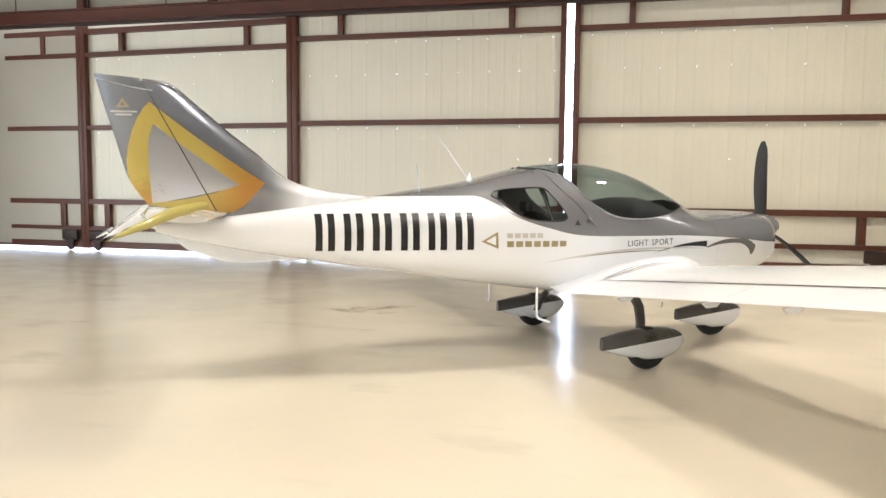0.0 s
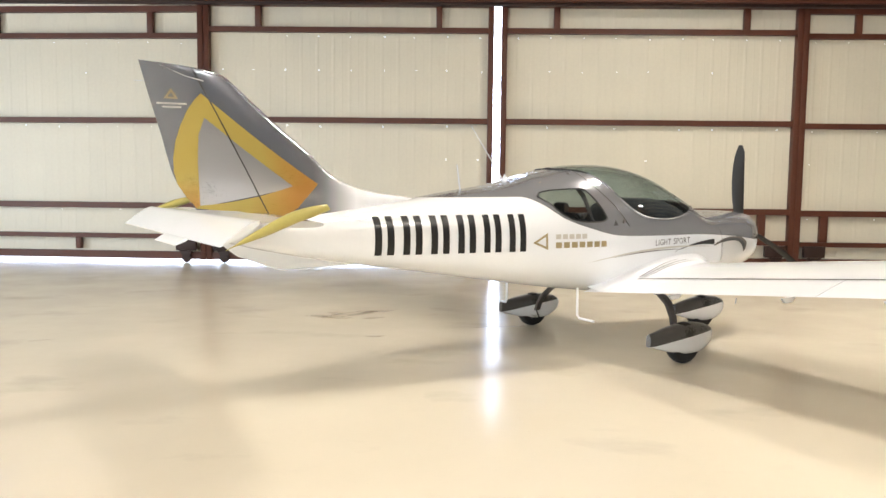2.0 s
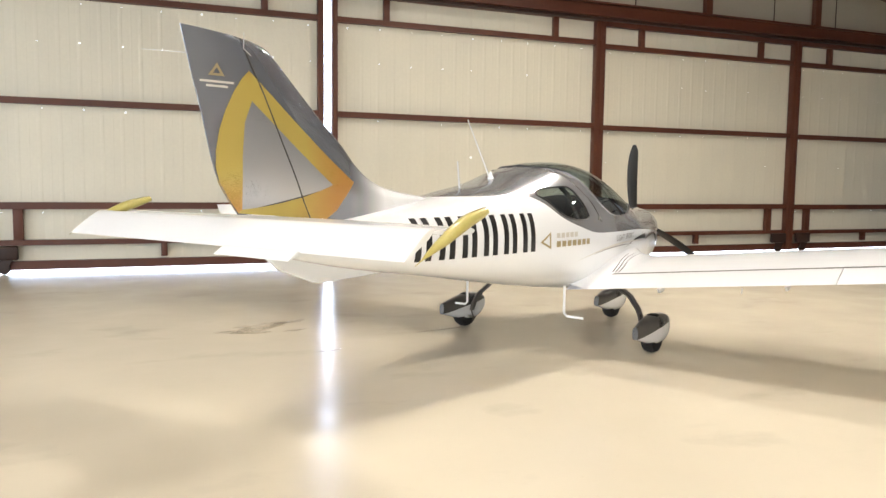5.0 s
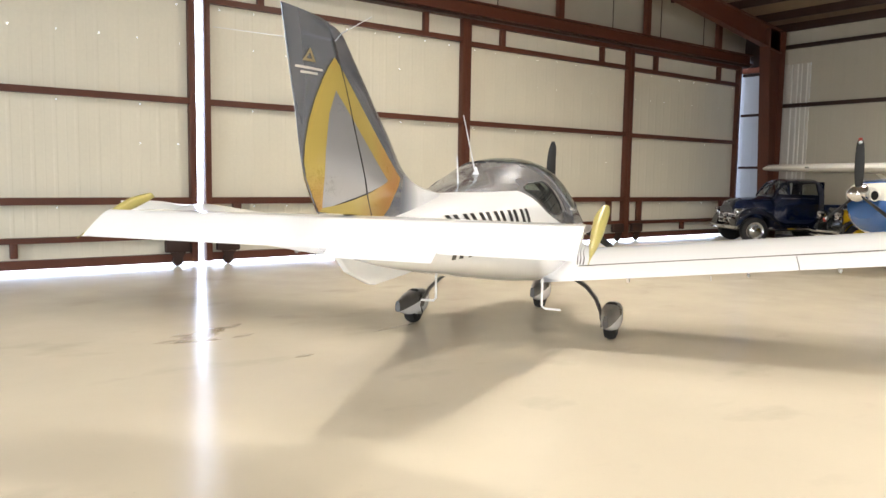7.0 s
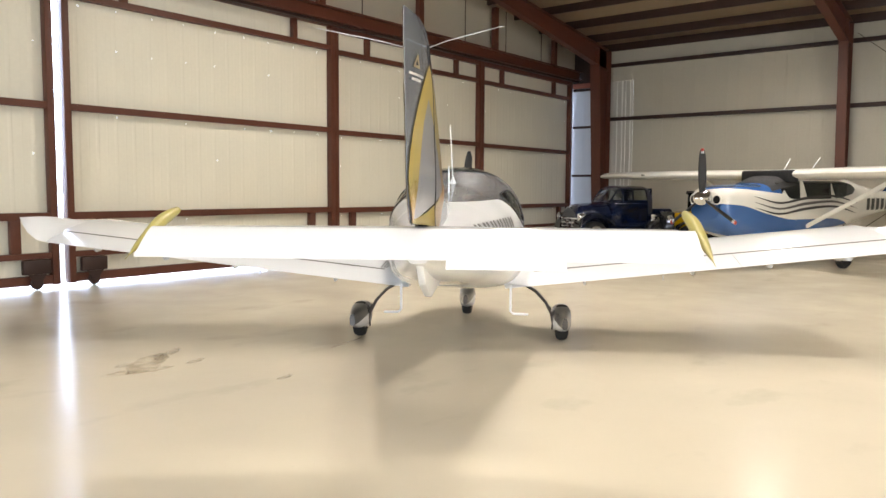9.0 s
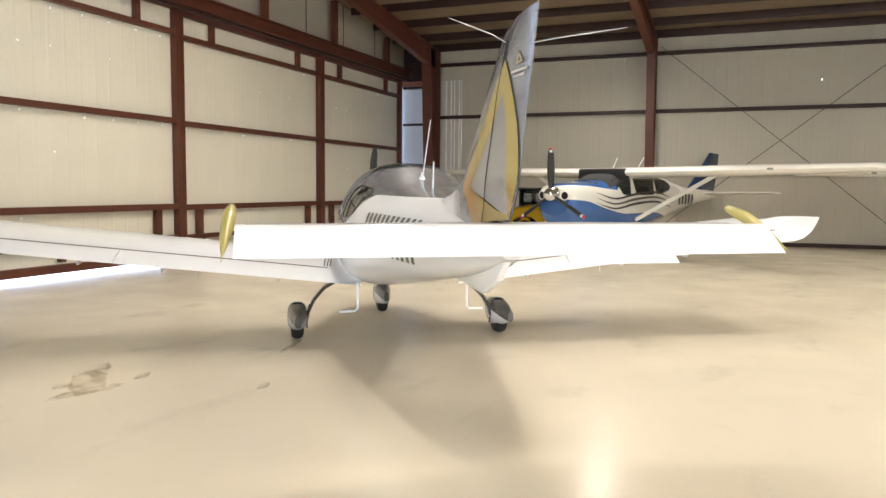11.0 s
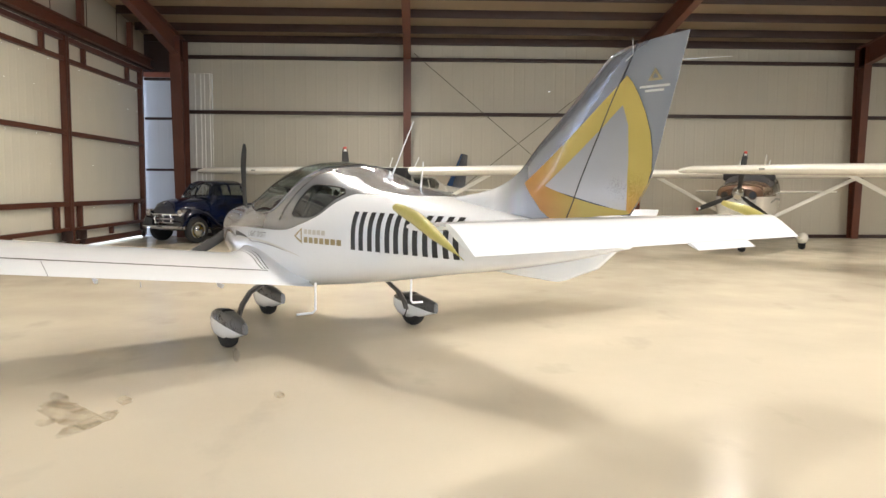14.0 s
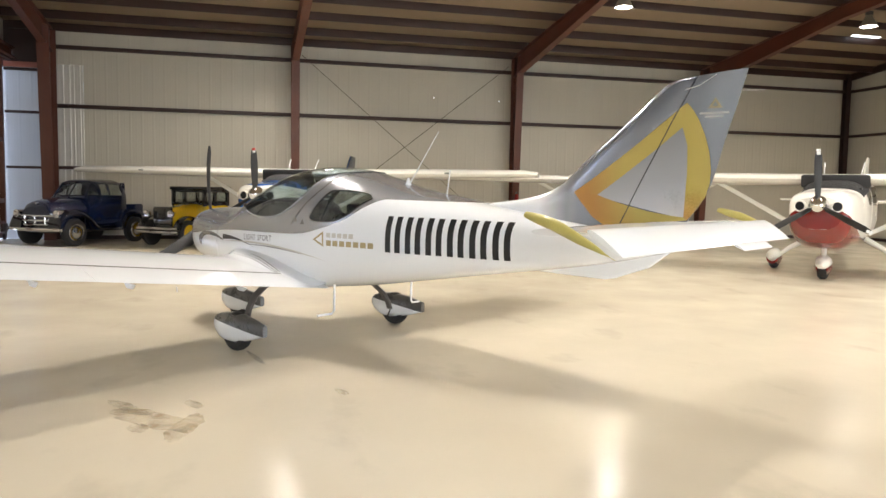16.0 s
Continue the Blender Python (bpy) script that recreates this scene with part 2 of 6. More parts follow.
# ---- mesh helpers ----
def mesh_of(bm, name, mats, smooth=True, angle=35):
    bmesh.ops.recalc_face_normals(bm, faces=bm.faces[:])
    for f in bm.faces:
        f.smooth = smooth
    if smooth:
        lim = radians(angle)
        for e in bm.edges:
            if len(e.link_faces) == 2 and e.calc_face_angle(0) > lim:
                e.smooth = False
    me = bpy.data.meshes.new(name)
    bm.to_mesh(me)
    bm.free()
    for m in mats if isinstance(mats, (list, tuple)) else [mats]:
        me.materials.append(m)
    return me


def part(name, bm, mats, parent, label="", smooth=True, angle=35):
    ob = new(name, mesh_of(bm, name, mats, smooth, angle))
    ob.parent = parent
    return tagged(ob, label=label)


def thing(name, at, label, category, group="", kind=""):
    ob = new(name)
    ob.matrix_world = at
    ob.empty_display_size = 0.2
    return tagged(ob, label, category, group, kind)


def add_box(bm, x0, x1, y0, y1, z0, z1, bevel=0.0):
    ret = bmesh.ops.create_cube(bm, size=1.0)
    vs = ret["verts"]
    for v in vs:
        v.co = Vector(((x0 + x1) / 2 + v.co.x * (x1 - x0), (y0 + y1) / 2 + v.co.y * (y1 - y0), (z0 + z1) / 2 + v.co.z * (z1 - z0)))
    if bevel:
        es = list({e for v in vs for e in v.link_edges})
        bmesh.ops.bevel(bm, geom=es, offset=bevel, segments=2, affect="EDGES", profile=0.5)
    return bm


def box(x0, x1, y0, y1, z0, z1, bevel=0.0):
    return add_box(bmesh.new(), x0, x1, y0, y1, z0, z1, bevel)


def add_tube(bm, pts, radius, seg=10, squash=1.0, flat=None):
    """A round or flattened bar along points; radius a number or one for each point."""
    pts = [Vector(p) for p in pts]
    rad = radius if isinstance(radius, (list, tuple)) else [radius] * len(pts)
    rings = []
    for i, p in enumerate(pts):
        d = (pts[min(i + 1, len(pts) - 1)] - pts[max(i - 1, 0)]).normalized()
        up = Vector(flat) if flat else (Vector((0, 0, 1)) if abs(d.z) < 0.9 else Vector((1, 0, 0)))
        a = d.cross(up).normalized()
        b = a.cross(d).normalized()
        rings.append([bm.verts.new(p + a * rad[i] * math.cos(t) + b * rad[i] * squash * math.sin(t)) for t in (2 * math.pi * k / seg for k in range(seg))])
    for r, s in zip(rings, rings[1:]):
        for k in range(seg):
            bm.faces.new((r[k], r[(k + 1) % seg], s[(k + 1) % seg], s[k]))
    bm.faces.new(rings[0][::-1])
    bm.faces.new(rings[-1])
    return bm


def tube(pts, radius, seg=10, squash=1.0, flat=None):
    return add_tube(bmesh.new(), pts, radius, seg, squash, flat)


def add_lathe(bm, profile, seg=24, at=(0, 0, 0), axis="y"):
    """Spins (radius, along) pairs round an axis through at."""
    at = Vector(at)
    rings = []
    for r, h in profile:
        ring = []
        for k in range(seg):
            t = 2 * math.pi * k / seg
            c, s = r * math.cos(t), r * math.sin(t)
            ring.append(bm.verts.new(at + Vector({"x": (h, c, s), "y": (c, h, s), "z": (c, s, h)}[axis])))
        rings.append(ring)
    for r, s in zip(rings, rings[1:]):
        for k in range(seg):
            bm.faces.new((r[k], r[(k + 1) % seg], s[(k + 1) % seg], s[k]))
    for ring, (r, _) in ((rings[0], profile[0]), (rings[-1], profile[-1])):
        if r > 1e-4:
            bm.faces.new(ring)
    return bm


def lathe(profile, seg=24, at=(0, 0, 0), axis="y"):
    return add_lathe(bmesh.new(), profile, seg, at, axis)


def add_rings(bm, rings, close=True, caps=True):
    vr = [[bm.verts.new(p) for p in ring] for ring in rings]
    n = len(vr[0])
    for r, s in zip(vr, vr[1:]):
        for k in range(n if close else n - 1):
            bm.faces.new((r[k], r[(k + 1) % n], s[(k + 1) % n], s[k]))
    if caps and close:
        bm.faces.new(vr[0][::-1])
        bm.faces.new(vr[-1])
    return bm


def plate(outline, y0, y1, bevel=0.0, axis="y"):
    """A polygon of (a, b) pairs drawn out along an axis."""
    bm = bmesh.new()

    def put(a, b, h):
        return {"y": (a, h, b), "z": (a, b, h), "x": (h, a, b)}[axis]

    lo, hi = [bm.verts.new(put(a, b, y0)) for a, b in outline], [bm.verts.new(put(a, b, y1)) for a, b in outline]
    bm.faces.new(lo)
    bm.faces.new(hi[::-1])
    n = len(outline)
    for k in range(n):
        bm.faces.new((lo[k], hi[k], hi[(k + 1) % n], lo[(k + 1) % n]))
    bmesh.ops.recalc_face_normals(bm, faces=bm.faces[:])
    if bevel:
        bmesh.ops.bevel(bm, geom=bm.edges[:], offset=bevel, segments=2, affect="EDGES", profile=0.5)
    return bm


def table(rows):
    """A smooth curve through (x, value) rows."""
    xs, vs = [r[0] for r in rows], [r[1] for r in rows]
    if xs[0] > xs[-1]:
        xs, vs = xs[::-1], vs[::-1]
    slopes = []
    for i in range(len(xs)):
        a, b = max(i - 1, 0), min(i + 1, len(xs) - 1)
        s = (vs[b] - vs[a]) / (xs[b] - xs[a])
        if 0 < i < len(xs) - 1 and (vs[i] - vs[i - 1]) * (vs[i + 1] - vs[i]) <= 0:
            s = 0.0
        slopes.append(s)

    def f(x):
        if x <= xs[0]:
            return vs[0]
        if x >= xs[-1]:
            return vs[-1]
        i = max(k for k in range(len(xs)) if xs[k] <= x)
        h = xs[i + 1] - xs[i]
        t = (x - xs[i]) / h
        return ((2 * t**3 - 3 * t**2 + 1) * vs[i] + (t**3 - 2 * t**2 + t) * h * slopes[i] + (3 * t**2 - 2 * t**3) * vs[i + 1] + (t**3 - t**2) * h * slopes[i + 1])

    return f


class Hull:
    """A body drawn from cross-sections along x: top and bottom lines, half width, height of the widest place, squareness."""

    def __init__(self, top, bottom, width, middle, upper=2.4, lower=3.0):
        self.top, self.bottom, self.width, self.middle = table(top), table(bottom), table(width), table(middle)
        self.upper, self.lower = upper, lower

    def side(self, x, z):
        zc = self.middle(x)
        h, n = (self.top(x) - zc, self.upper) if z >= zc else (zc - self.bottom(x), self.lower)
        q = min(abs(z - zc) / max(h, 1e-4), 1.0)
        return self.width(x) * (1 - q**n) ** (1 / n)

    def angle(self, x, z):
        zc = self.middle(x)
        if z >= zc:
            return math.acos(min((z - zc) / max(self.top(x) - zc, 1e-4), 1.0) ** (self.upper / 2))
        return math.pi - math.acos(min((zc - z) / max(zc - self.bottom(x), 1e-4), 1.0) ** (self.lower / 2))

    def point(self, x, phi):
        c, s, zc, w = math.cos(phi), math.sin(phi), self.middle(x), self.width(x)
        h, n = (self.top(x) - zc, self.upper) if c >= 0 else (zc - self.bottom(x), self.lower)
        return Vector((x, w * max(s, 0) ** (2 / n), zc + math.copysign(h * abs(c) ** (2 / n), c)))

    def skin(self, xs, bounds, strips, out):
        """bounds: heights as functions of x, from above down, between which the strips lie; strips: (key, material index, steps).
        Each strip is drawn on both sides into out[key] (bmesh); keys ending in a dot get the side added."""
        for sgn, tag in ((1, "left"), (-1, "right")):
            cols = []
            for x in xs:
                zs = [self.top(x)]
                for b in bounds:
                    zs.append(max(min(b(x), zs[-1]), self.bottom(x)))
                zs.append(self.bottom(x))
                cols.append([self.angle(x, z) for z in zs])
            for i, (key, mi, steps) in enumerate(strips):
                k = key + tag if key.endswith(".") else key
                bm = out.setdefault(k, bmesh.new())
                for j in range(len(xs) - 1):
                    (a0, a1), (b0, b1) = (cols[j][i], cols[j][i + 1]), (cols[j + 1][i], cols[j + 1][i + 1])
                    if a1 - a0 < 1e-5 and b1 - b0 < 1e-5:
                        continue
                    for s in range(steps):
                        u, v = s / steps, (s + 1) / steps
                        ps = [self.point(xs[j], a0 + (a1 - a0) * u), self.point(xs[j], a0 + (a1 - a0) * v),
                              self.point(xs[j + 1], b0 + (b1 - b0) * v), self.point(xs[j + 1], b0 + (b1 - b0) * u)]
                        vs = [bm.verts.new((p.x, sgn * p.y, p.z)) for p in ps]
                        f = bm.faces.new(vs)
                        f.material_index = mi
        for bm in out.values():
            bmesh.ops.remove_doubles(bm, verts=bm.verts[:], dist=0.0004)
            bmesh.ops.dissolve_degenerate(bm, edges=bm.edges[:], dist=0.0002)
        return out

    def cap(self, bm, x, mi=0, seg=40):
        ring = [self.point(x, math.pi * k / seg) for k in range(seg + 1)]
        loop = [Vector(p) for p in ring] + [Vector((p.x, -p.y, p.z)) for p in ring[-2:0:-1]]
        f = bm.faces.new([bm.verts.new(p) for p in loop])
        f.material_index = mi

    def split_cap(self, bm, x, bounds, mats, seg=24):
        """The flat end at x, in bands of colour between heights, from above down."""
        zs = [self.top(x)] + [min(max(b, self.bottom(x)), self.top(x)) for b in bounds] + [self.bottom(x)]
        for z1, z0, mi in zip(zs, zs[1:], mats):
            if z1 - z0 < 1e-4:
                continue
            right = [(self.side(x, z0 + (z1 - z0) * k / seg), z0 + (z1 - z0) * k / seg) for k in range(seg + 1)]
            loop = [Vector((x, y, z)) for y, z in right] + [Vector((x, -y, z)) for y, z in reversed(right)]
            f = bm.faces.new([bm.verts.new(p) for p in loop])
            f.material_index = mi
        bmesh.ops.remove_doubles(bm, verts=bm.verts[:], dist=0.0004)

    def decal(self, polys, side, proud=0.004, cuts=3):
        """Flat shapes of (x, z) laid on the hull's side."""
        bm = bmesh.new()
        for poly in polys:
            f = bm.faces.new([bm.verts.new((x, 0, z)) for x, z in poly])
        bmesh.ops.triangulate(bm, faces=bm.faces[:])
        for _ in range(cuts):
            long = [e for e in bm.edges if e.calc_length() > 0.05]
            if not long:
                break
            bmesh.ops.subdivide_edges(bm, edges=long, cuts=1, use_grid_fill=False)
            bmesh.ops.triangulate(bm, faces=[f for f in bm.faces if len(f.verts) > 3])
        for v in bm.verts:
            v.co.y = side * (self.side(v.co.x, v.co.z) + proud)
        return bm


def text_polys(words, height, spacing=1.0):
    """The flat outline mesh of words in the built-in font, as triangles of (x, z)."""
    cu = bpy.data.curves.new("words", "FONT")
    cu.body, cu.size, cu.space_character, cu.resolution_u = words, height / 0.72, spacing, 3
    ob = bpy.data.objects.new("words", cu)
    scene.collection.objects.link(ob)
    me = bpy.data.meshes.new_from_object(ob.evaluated_get(bpy.context.evaluated_depsgraph_get()))
    tris = [[(me.vertices[i].co.x, me.vertices[i].co.y) for i in p.vertices] for p in me.polygons]
    bpy.data.objects.remove(ob)
    bpy.data.curves.remove(cu)
    bpy.data.meshes.remove(me)
    return tris


def foil(t, thick, camber=0.02):
    """Upper and lower offsets of a wing section at t of the chord."""
    y = 5 * thick * (0.2969 * math.sqrt(max(t, 0)) - 0.126 * t - 0.3516 * t * t + 0.2843 * t**3 - 0.1036 * t**4)
    c = camber * 4 * t * (1 - t)
    return c + y, c - y


def wing_piece(stations, t0, t1, n=14, thick=0.13, camber=0.02):
    """stations: (lead point, trail point, vertical of the section). The piece between chord parts t0 and t1."""
    rings = []
    for a, b, up in stations:
        a, b, up = Vector(a), Vector(b), Vector(up)
        ch = (b - a).length
        ts = [t0 + (t1 - t0) * (0.5 - 0.5 * math.cos(math.pi * k / n)) for k in range(n + 1)]
        ring = [a.lerp(b, t) + up * (foil(t, thick, camber)[0] * ch) for t in ts]
        low = [a.lerp(b, t) + up * (foil(t, thick, camber)[1] * ch) for t in reversed(ts)]
        ring += low[(1 if t1 == 1 else 0):(-1 if t0 == 0 else None)]
        rings.append(ring)
    return add_rings(bmesh.new(), rings)

# ---- the hangar ----
def structure(name, bm, mats, label, category, smooth=False):
    ob = new(name, mesh_of(bm, name, mats, smooth))
    return tagged(ob, label, category, kind="structure")


ground = structure("ground", box(-300, 300, -300, 300, -0.4, -0.03), CONCRETE, "pale concrete apron outside the hangar", "ground")
structure("floor", box(NEAR_X - 0.2, WALL_X + 0.5, SIDE_Y - 0.2, 15.2, -0.25, 0.0), FLOOR, "polished beige sealed concrete hangar floor with faint stains", "floor")


def ribbed(width, height, pitch=0.305, depth=0.0035):
    """A steel sheet with narrow upright ribs, standing in the x-z plane, ribs towards -y."""
    bm = bmesh.new()
    pts, x = [], 0.0
    while x < width - 1e-6:
        for dx, d in ((0, 0), (0.11, 0), (0.125, 0.0015), (0.14, 0), (0.235, 0), (0.255, depth), (0.285, depth)):
            if x + dx <= width:
                pts.append((x + dx, -d))
        x += pitch
    pts.append((width, 0))
    outline = [(a, b) for a, b in pts] + [(a, b + 0.004) for a, b in reversed(pts)]
    lo, hi = [bm.verts.new((a, b, 0)) for a, b in outline], [bm.verts.new((a, b, height)) for a, b in outline]
    n = len(outline)
    for k in range(n):
        bm.faces.new((lo[k], lo[(k + 1) % n], hi[(k + 1) % n], hi[k]))
    return bm


SHEETS = {}


def sheets(parent, x0, x1, z0, z1, mat, turn=None):
    """Cladding of sheets 0.915 m wide under one wall or door, each sheet a piece of its own."""
    x, n = x0, 0
    while x < x1 - 0.05:
        w = min(0.915, x1 - x)
        key = (round(w, 3), round(z1 - z0, 3), mat.name)
        if key not in SHEETS:
            SHEETS[key] = mesh_of(ribbed(w, z1 - z0), "sheet", mat, False)
        ob = new("sheet", SHEETS[key])
        ob.parent = parent
        ob.matrix_basis = (turn or Matrix()) @ pose(x, 0.0008 * (n % 2), z0)
        x, n = x + w, n + 1


def channel(bm, x0, x1, z0, z1, y0, y1):
    """A steel channel lying along x with lips, open to the back."""
    add_box(bm, x0, x1, y0, y0 + 0.012, z0, z1)
    add_box(bm, x0, x1, y0 + 0.012, y1, z1 - 0.012, z1)
    add_box(bm, x0, x1, y0 + 0.012, y1, z0, z0 + 0.012)


def door_leaf(number, x0, x1, y, top=4.375, mid=2.71, low=1.07, upper=4.86, turn=0.0):
    """A rolling leaf: posts, six rails, short studs above and below, roller boxes, rollers and steel sheets."""
    foot = low - 0.585
    leaf = thing(f"door_{number}", pose(0, y, 0, 0, 0, turn), "rolling steel hangar door leaf with red-brown frame and cream sheets", "hangar door", "door leaves", "structure")
    for x in (x0, x1 - 0.105):
        part("post", box(x, x + 0.105, -0.16, -0.02, 0.045, 4.94, 0.006), STEEL, leaf)
    for z, hgt in ((upper, 0.11), (top, 0.095), (mid, 0.10), (low, 0.11), (foot, 0.085), (0.125, 0.135)):
        bm = bmesh.new()
        channel(bm, x0 + 0.105, x1 - 0.105, z - hgt / 2, z + hgt / 2, -0.14, -0.03)
        part("rail", bm, STEEL, leaf)
    for x in (x0 + 1.02, x1 - 1.02):
        part("stud", box(x - 0.055, x + 0.055, -0.13, -0.03, top + 0.05, upper - 0.057, 0.005), STEEL, leaf)
    for x in (x0 + 0.56, x1 - 0.60):
        part("stud", box(x - 0.07, x + 0.07, -0.13, -0.03, foot + 0.045, low - 0.056, 0.005), STEEL, leaf)
    for x in (x0 + 0.36, x1 - 0.36):
        part("roller_box", box(x - 0.2, x + 0.2, -0.24, -0.143, 0.225, 0.44, 0.02), STEEL_DARK, leaf)
        part("roller_fork", plate([(x - 0.13, 0.225), (x + 0.13, 0.225), (x + 0.04, 0.09), (x - 0.04, 0.09)], -0.235, -0.223), STEEL_DARK, leaf)
        part("roller", lathe([(0.02, -0.03), (0.08, -0.03), (0.09, -0.015), (0.075, 0), (0.09, 0.015), (0.08, 0.03), (0.02, 0.03)], 20, (x, -0.19, 0.091)), STEEL_DARK, leaf)
    mid_x = (x0 + x1) / 2
    part("stud", box(mid_x - 0.05, mid_x + 0.05, -0.13, -0.03, 0.228, foot - 0.043, 0.005), STEEL, leaf)
    sheets(leaf, x0 + 0.004, x1 - 0.004, 0.09, 4.92, PANEL, pose(0, 0, 0))
    # screw holes that let daylight through
    rnd = random.Random(number)
    bm = bmesh.new()
    for z, share in ((top - 0.11, 0.85), (mid - 0.11, 0.75), ((top + mid) / 2 + 0.1, 0.55), ((low + mid) / 2 + 0.1, 0.12), (low - 0.10, 0.5)):
        x = x0 + 0.3
        while x < x1 - 0.2:
            if rnd.random() < share:
                r = rnd.uniform(0.006, 0.011) if number < 3 else rnd.uniform(0.004, 0.007)
                add_lathe(bm, [(0.0005, -0.002), (r, -0.002), (r, 0.002)], 8, (x + rnd.uniform(-0.03, 0.03), -0.022, z + rnd.uniform(-0.015, 0.015)))
            x += 0.61
    part("screw_hole", bm, DAYHOLE, leaf, "small bright screw holes in the sheets")
    return leaf


LEAF_Y = 14.83
door_leaf(1, -0.785, 4.755, LEAF_Y)
door_leaf(2, -6.345, -0.925, LEAF_Y)
door_leaf(3, 4.76, 9.985, LEAF_Y, 4.315, 2.675, 1.05, 4.77)
door_leaf(4, 9.99, 14.80, LEAF_Y, 4.30, 2.66, 1.04, 4.77)
door_leaf(5, -11.40, -6.35, LEAF_Y - 0.30, 4.25, 2.68, 1.07, 4.74, -2.6)
door_leaf(6, -15.2, -11.405, LEAF_Y - 0.30, 4.25, 2.68, 1.07, 4.74, -2.6)


def i_beam(bm, p, q, depth, width, web=0.02, flange=0.025, up=(0, 0, 1)):
    """An I-beam from p to q; depth may be a pair, one for each end, measured down from the line."""
    p, q, up = Vector(p), Vector(q), Vector(up)
    d = (q - p).normalized()
    side = d.cross(up).normalized()
    d0, d1 = depth if isinstance(depth, tuple) else (depth, depth)

    def slab(a0, a1, w):
        ring = []
        for o, dd in ((p, d0), (q, d1)):
            lo, hi = a0(dd), a1(dd)
            ring.append([o + side * w / 2 - up * lo, o - side * w / 2 - up * lo, o - side * w / 2 - up * hi, o + side * w / 2 - up * hi])
        add_rings(bm, ring)

    slab(lambda k: 0, lambda k: flange, width)
    slab(lambda k: k - flange, lambda k: k, width)
    slab(lambda k: flange, lambda k: k - flange, web)


FRAMES = (13.49, 7.05, 0.31, -6.34, -12.3)
for k, y in enumerate(FRAMES[:-1]):
    frame_ = thing("steel_frame", pose(0, y, 0), "red-brown tapered steel portal frame of the hangar", "portal frame", "portal frames", "structure")
    for x, s in ((WALL_X - 0.22, -1), (NEAR_X + 0.22, 1)):
        bm = bmesh.new()
        depth, wide = ((0.46, 0.80), 0.30) if k == 0 else ((0.26, 0.56), 0.22)
        i_beam(bm, (x, 0, 0), (x, 0, roof_z(x) - 0.25), depth, wide, 0.016, 0.02, (-s, 0, 0))
        part("column", bm, STEEL, frame_)
    for xa, xb in ((WALL_X - 0.3, RIDGE_X), (NEAR_X + 0.3, RIDGE_X)):
        bm = bmesh.new()
        mid_x = xa + (xb - xa) * 0.4
        i_beam(bm, (xa, 0, roof_z(xa) - 0.22), (mid_x, 0, roof_z(mid_x) - 0.22), (0.62, 0.36), 0.20, 0.016, 0.02)
        i_beam(bm, (mid_x, 0, roof_z(mid_x) - 0.22), (xb, 0, roof_z(xb) - 0.22), (0.36, 0.5), 0.20, 0.016, 0.02)
        part("rafter", bm, STEEL, frame_)

post = thing("corner_post", pose(WALL_X - 0.2, -12.17, 0), "slender dark steel post in the hangar corner", "steel post", kind="structure")
bm = bmesh.new()
i_beam(bm, (0.1, 0, 0), (0.1, 0, roof_z(WALL_X) - 0.1), 0.2, 0.18, 0.012, 0.016, (1, 0, 0))
part("column", bm, STEEL_DARK, post)
bm = bmesh.new()
add_box(bm, -0.05, 0.05, -0.06, 0.06, 0, 0.012)
part("base_plate", bm, STEEL_DARK, post)
edge = thing("trim_eave", pose(0, -12.3, 0), "dark steel channel along the end wall under the roof", "roof edge", kind="structure")
for xa, xb in ((WALL_X - 0.2, RIDGE_X), (NEAR_X + 0.2, RIDGE_X)):
    bm = bmesh.new()
    i_beam(bm, (xa, 0, roof_z(xa) - 0.05), (xb, 0, roof_z(xb) - 0.05), 0.22, 0.12, 0.012, 0.016)
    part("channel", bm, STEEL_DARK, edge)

# purlins under the roof skin
purlins = thing("trim_purlins", pose(0, 0, 0), "dark brown steel purlins under the hangar roof", "roof purlins", kind="structure")
for x in [WALL_X - 0.12] + [WALL_X - 1.14 - 1.28 * k for k in range(22)]:
    if abs(x - RIDGE_X) > 0.2:
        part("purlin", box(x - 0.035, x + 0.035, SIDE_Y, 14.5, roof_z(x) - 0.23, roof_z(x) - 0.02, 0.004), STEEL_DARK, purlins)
bm = bmesh.new()
for xa, xb in ((WALL_X + 0.3, RIDGE_X), (NEAR_X - 0.3, RIDGE_X)):
    za, zb = roof_z(xa), roof_z(xb)
    add_rings(bm, [[Vector((xa, y, za)), Vector((xb, y, zb)), Vector((xb, y, zb + 0.06)), Vector((xa, y, za + 0.06))] for y in (SIDE_Y - 0.2, 15.3)])
structure("ceiling", bm, ROOFSKIN, "beige insulated underside of the sheet metal roof", "ceiling")

# header over the doors, with the wall above it
header = thing("trim_header", pose(0, 14.46, 0), "red-brown steel header beam carrying the door track", "header beam", kind="structure")
bm = bmesh.new()
i_beam(bm, (-15.0, 0, 5.10), (WALL_X - 0.1, 0, 5.10), 0.27, 0.22, 0.02, 0.03)
part("beam", bm, STEEL, header)
part("track", box(-15.0, WALL_X - 0.1, 0.0, 0.10, 4.775, 4.826), STEEL_DARK, header)
x = -14.0
while x < 14.4:
    part("hanger", box(x - 0.08, x + 0.08, -0.06, 0.06, 5.105, roof_z(x) - 0.2), STEEL, header)
    x += 3.03
wall = thing("wall_north", pose(0, 14.60, 0), "grey-cream sheet wall above the hangar doors", "wall", kind="structure")
part("backing", box(NEAR_X, WALL_X + 0.1, 0.05, 0.10, 5.0, 7.8), PANEL_WHITE, wall, smooth=False)
x = -14.6
